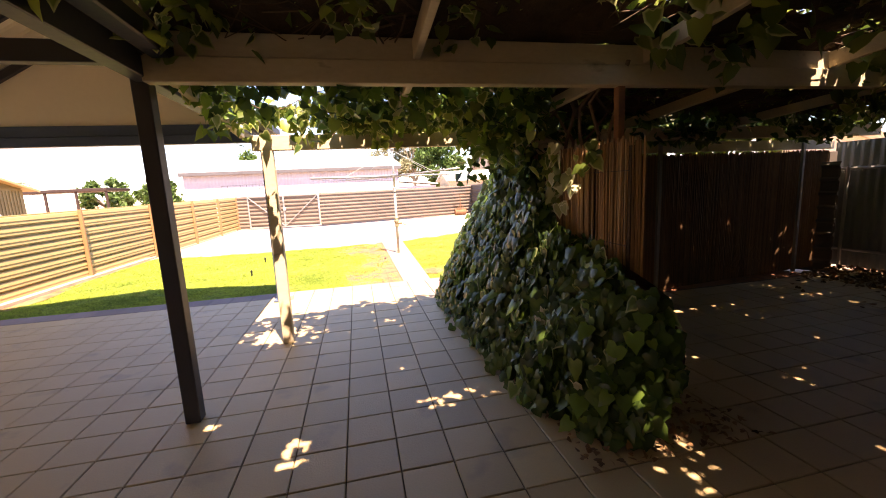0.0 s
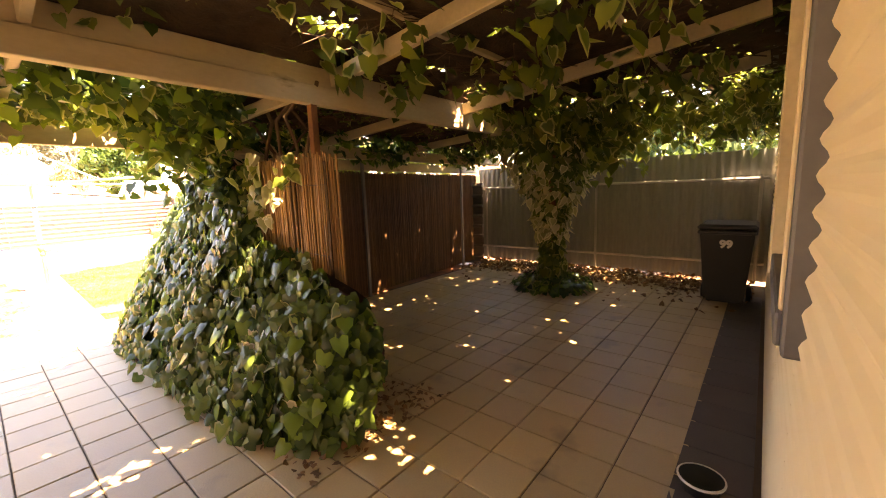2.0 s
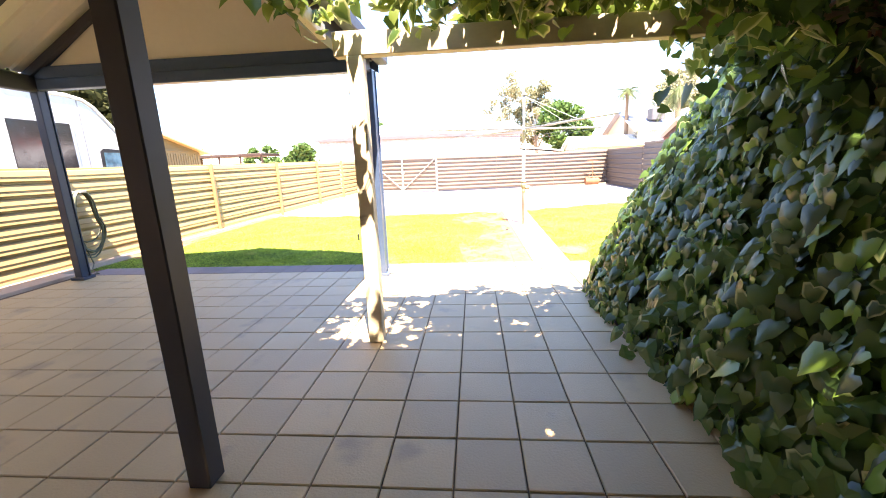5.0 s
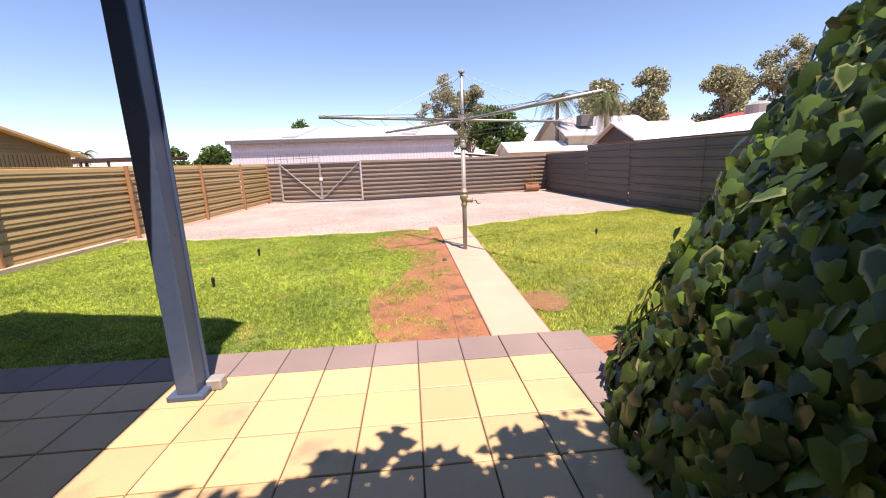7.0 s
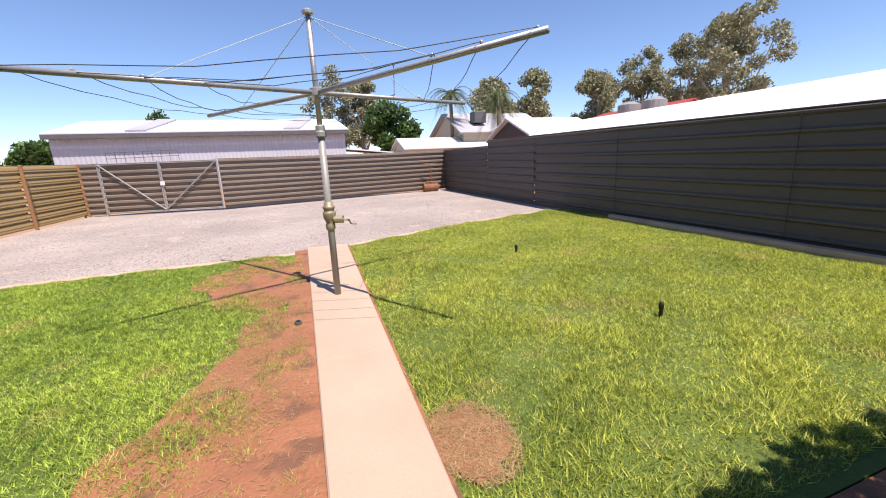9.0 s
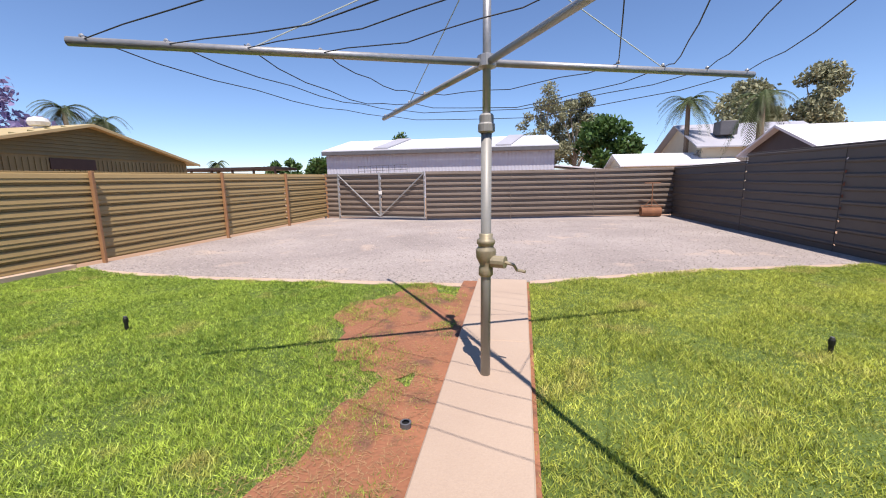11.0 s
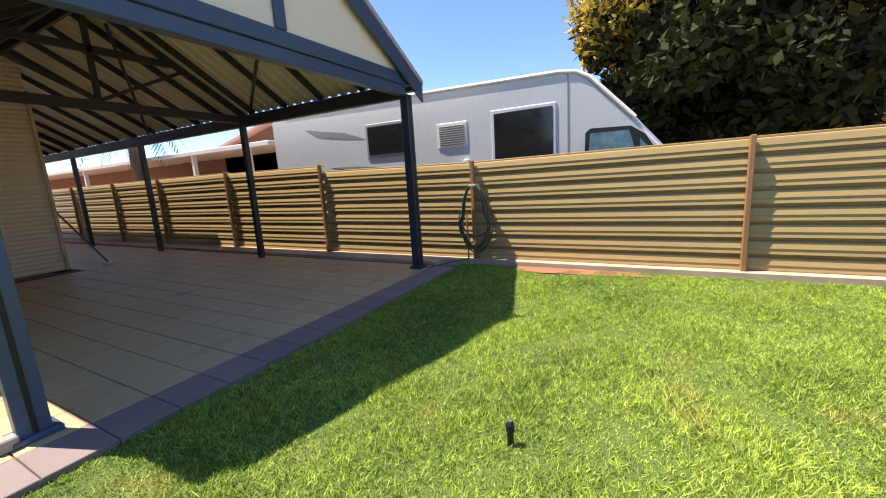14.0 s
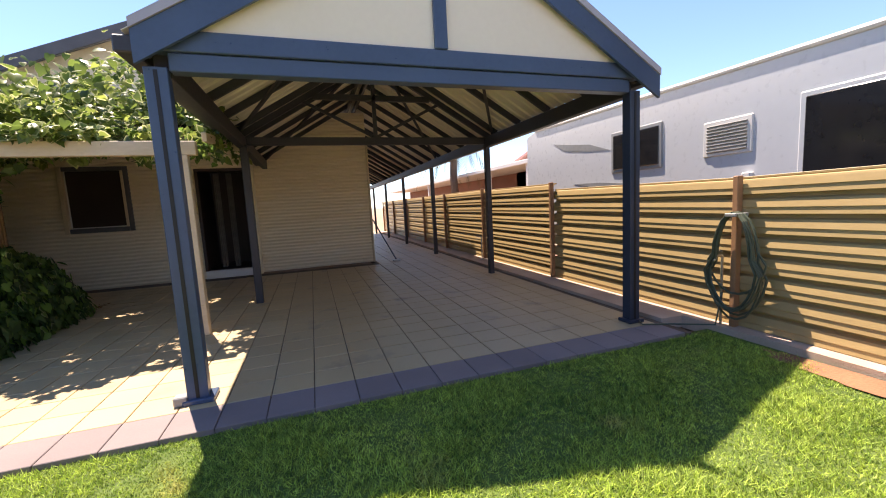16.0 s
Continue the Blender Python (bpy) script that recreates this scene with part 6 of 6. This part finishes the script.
ant = thing("aerial_mast", (-13.5, 10.2, 0), "slim white aerial mast behind the motorhome", "mast")
part("mast", tube([(-13.5, 10.0, -0.12), (-13.5, 10.0, 9.0)], 0.06, 8), "finial", ant)
for z in (6.2, 6.9, 7.6):
    part("rung", tube([(-13.7, 9.8, z), (-13.3, 10.2, z + 0.15)], 0.025, 6), "finial", ant)

# ---- grass ----
def in_soil(x, y):
    best = np.full(len(x), 9.0)
    for cx, cy, rx, ry in SOIL:
        best = np.minimum(best, ((x - cx) / rx) ** 2 + ((y - cy) / ry) ** 2)
    return best


TUFTS = []
for cx, cy, rx, ry in SOIL[:3]:
    for _ in range(46):
        a, u = rnd.uniform(1.2, 5.0), rnd.uniform(0.25, 1.1)
        TUFTS.append((cx + rx * u * math.cos(a), cy + ry * u * math.sin(a), rnd.uniform(0.03, 0.14)))


def in_tuft(x, y):
    """How deep a place lies in one of the tufts left on the bare soil."""
    d = np.full(len(x), -9.0)
    near = np.where((x > -0.2) & (x < 1.25))[0]
    for tx, ty, tr in TUFTS:
        d[near] = np.maximum(d[near], 1 - ((x[near] - tx) ** 2 + ((y[near] - ty) * 0.8) ** 2) / tr ** 2)
    return d


def blades(n, x0, x1, y0, y1, hgt, wid):
    x, y = x0 + rand(n) * (x1 - x0), y0 + rand(n) * (y1 - y0)
    lump = 0.35 * np.sin(x * 5.1 + 2 * np.sin(y * 3.3)) + 0.35 * np.sin(y * 6.3 + 2 * np.sin(x * 4.1)) + 0.3 * np.sin(x * 17) * np.sin(y * 19)
    edge = np.where(x < 1.25, np.interp(x, [-5.2, -4.7, -2.8, 1.2], [15.45, 15.25, 15.0, 15.05]), np.interp(x, [1.9, 4.4, 7.2], [15.3, 16.35, 17.05]))
    keep = (y < edge + 0.06 * lump) & ~((x > 1.19 - 0.03 * lump) & (x < 1.735 + 0.0243 * (y - 9.6) + 0.02 * lump))
    tuft = np.sin(x * 9 + 3 * np.sin(y * 5.7)) * np.sin(y * 8 + 2 * np.sin(x * 7.3))
    tufted = in_tuft(x, y) > 0.9 * rand(n)
    keep &= tufted | (in_soil(x, y) + 0.25 * lump + 1.75 * np.maximum(tuft, -0.08) + 0.8 * (rand(n) - 0.5) > 0.9)
    keep &= (y > 9.67 + 0.03 * lump) & (x > -5.1 + 0.05 * lump)
    x, y, lump = x[keep], y[keep], lump[keep]
    k = len(x)
    a = rand(k) * 2 * math.pi
    h = hgt * (0.45 + 0.7 * rand(k)) * (1 + 0.75 * lump)
    lean = 1.7 * h * rand(k)
    b = rand(k) * 2 * math.pi
    p = np.stack([x, y, np.full(k, -0.036)], 1)
    w = np.stack([np.cos(a), np.sin(a), 0 * a], 1) * wid
    tip = p + np.stack([lean * np.cos(b), lean * np.sin(b), h], 1)
    return np.stack([p - w, p + w, tip], 1).reshape(-1, 3), np.arange(3 * k).reshape(-1, 3)


gr = thing("grass", (0, 12, -0.03), "short bright green couch grass", "grass", kind="stuff")
for leaf, args in (("grass", (560000, -5.2, 1.3, 9.6, 15.6, 0.031, 0.0031)), ("grass_dry", (430000, 1.6, 7.2, 9.6, 17.2, 0.032, 0.0032))):
    v, f = blades(*args)
    tagged(from_arrays("blades", v, f, leaf, gr), kind="stuff")

# dry runners and stalks on the bare soil
n = 12000
i = RNG.integers(0, 4, n)
so = np.array(SOIL)[np.minimum(i, 3)]
u, a = np.sqrt(rand(n)) * 1.25, rand(n) * 2 * math.pi
x, y = so[:, 0] + so[:, 2] * u * np.cos(a), so[:, 1] + so[:, 3] * u * np.sin(a)
k = (x < 1.22) | (x > 1.75)
x, y = x[k], y[k]
n = len(x)
L, a = 0.015 + 0.06 * rand(n) ** 2, rand(n) * 2 * math.pi
p = np.stack([x, y, np.full(n, -0.016)], 1)
d = np.stack([np.cos(a), np.sin(a), 0.25 * RNG.random(n)], 1) * L[:, None]
w = np.stack([-np.sin(a), np.cos(a), 0 * a], 1) * 0.0016
st = thing("dry_stalks", (0.8, 11, -0.02), "dry straw-coloured grass runners on bare soil", "dry grass", kind="stuff")
tagged(from_arrays("stalks", np.stack([p - w, p + w, p + d], 1).reshape(-1, 3), np.arange(3 * n).reshape(-1, 3), "straw", st), kind="stuff")

# ---- patio tiles, one by one ----
TP, TPY, TX, TY = 0.3053, 0.3064, 0.390, 8.4017
def tile_mesh(name, w, d, material):
    me = bpy.data.meshes.new(name)
    bm = bmesh.new()
    bmesh.ops.create_cube(bm, size=1)
    bmesh.ops.transform(bm, matrix=Matrix.Translation((0, 0, -0.02)) @ Matrix.Diagonal((w, d, 0.04, 1)), verts=bm.verts)
    bmesh.ops.bevel(bm, geom=[e for e in bm.edges if e.verts[0].co.z > -0.01 and e.verts[1].co.z > -0.01], offset=0.004, segments=1, affect="EDGES")
    bm.to_mesh(me)
    bm.free()
    me.materials.append(M[material])
    return me


patio = thing("patio_tiles", (0, 6, 0), "beige square patio tiles with dark joints, leaf-stained", "paving", kind="structure")
tm = tile_mesh("tile", TP - 0.0075, TPY - 0.0075, "paver")
spots, rest = [], []
for i in range(-19, 26):
    for j in range(-60, 5):
        cx, cy = TX + (i + 0.5) * TP, TY + (j + 0.5) * TPY
        if cy > 9.30 or cx < -4.86 or (cx > 1.6 and cy > 7.5) or (cx > 7.95) or (cx > HX0 and cy < 3.34):
            continue
        (spots if -1.0 < cx < 3.4 and 3.1 < cy < 9.3 and len(spots) < 300 else rest).append((cx, cy))
for cx, cy in spots:
    o = new("tile", tm)
    o.parent = patio
    o.matrix_parent_inverse = patio.matrix_basis.inverted()
    o.matrix_basis = pose(cx, cy, rnd.uniform(-0.0015, 0.0015), rnd.uniform(-0.2, 0.2), rnd.uniform(-0.2, 0.2), 0)
k = len(rest)
c = np.array(rest)
h, e = (TP - 0.0075) / 2, 0.004
base = np.array([(-h, -h, -0.02), (h, -h, -0.02), (h, h, -0.02), (-h, h, -0.02), (-h, -h, -e), (h, -h, -e), (h, h, -e), (-h, h, -e), (-h + e, -h + e, 0), (h - e, -h + e, 0), (h - e, h - e, 0), (-h + e, h - e, 0)])
base[:, 1] *= (TPY - 0.0075) / (TP - 0.0075)
v = base[None] + np.concatenate([c, RNG.uniform(-0.0015, 0.0015, (k, 1))], 1)[:, None, :]
q = np.array([(0, 1, 5, 4), (1, 2, 6, 5), (2, 3, 7, 6), (3, 0, 4, 7), (4, 5, 9, 8), (5, 6, 10, 9), (6, 7, 11, 10), (7, 4, 8, 11), (8, 9, 10, 11)])
tagged(from_arrays("tiles", v, (q[None] + (np.arange(k) * 12)[:, None, None]).reshape(-1, 4), "paver", patio, flat_faces=True), kind="stuff")
border = thing("patio_border", (0, 9.45, 0), "charcoal border pavers edging the patio", "paving", kind="structure")
bmesh_w = tile_mesh("border_paver", TP - 0.006, 0.335, "charcoal")
for i in range(-17, 4):
    o = new("paver", bmesh_w)
    o.parent = border
    o.matrix_parent_inverse = border.matrix_basis.inverted()
    o.matrix_basis = pose(TX + (i + 0.5) * TP, 9.492, 0.002, 0, 0, rnd.uniform(-0.3, 0.3))
for j in range(8):
    o = new("paver", bmesh_w)
    o.parent = border
    o.matrix_parent_inverse = border.matrix_basis.inverted()
    o.matrix_basis = pose(1.783, 9.507 - j * TP, 0.002, 0, 0, 90)
dark_paver = tile_mesh("border_paver", TP - 0.006, 0.335, "charcoal_dark")
for j in range(24):
    o = new("paver", dark_paver)
    o.parent = border
    o.matrix_parent_inverse = border.matrix_basis.inverted()
    o.matrix_basis = pose(-0.1 + 0.15 + j * TP, 3.06, 0.002, 0, 0, rnd.uniform(-0.3, 0.3))
bm = bmesh.new()
for j in range(24):
    x = TX + (j - 1) * TP
    box(x + 0.004, x + TP - 0.004, 3.232, TY - 16 * TPY - 0.172 + 0.13, -0.02, 0.0, 0.003, bm)
tagged(part("cut_tiles", bm, "paver", patio), kind="stuff")

# ---- gravel stones ----
gs = thing("gravel_stones", (1, 18, -0.05), "loose grey stones on the gravel yard", "gravel", kind="stuff")
n = 38000
x = -5.2 + rand(n) * 12.3
y = 15.2 + rand(n) ** 1.6 * 9.0
e = np.where(x < 1.6, 15.15, np.interp(x, [1.9, 4.4, 7.2], [15.45, 16.5, 17.2]))
k = (y > e + 0.02) & (y < 23.4 + 0.1 * x)
x, y = x[k], y[k]
n = len(x)
s = 0.005 + 0.012 * rand(n) ** 3
octa = np.array([(1, 0, 0), (0, 1, 0), (-1, 0, 0), (0, -1, 0), (0, 0, 0.7), (0, 0, -0.7)])
v = octa[None] * s[:, None, None] * RNG.uniform(0.6, 1.3, (n, 6, 1)) + np.stack([x, y, np.full(n, -0.047)], 1)[:, None, :]
fo = np.array([(0, 1, 4), (1, 2, 4), (2, 3, 4), (3, 0, 4), (1, 0, 5), (2, 1, 5), (3, 2, 5), (0, 3, 5)])
tagged(from_arrays("stones", v, (fo[None] + (np.arange(n) * 6)[:, None, None]).reshape(-1, 3), "stone", gs, flat_faces=True), kind="stuff")
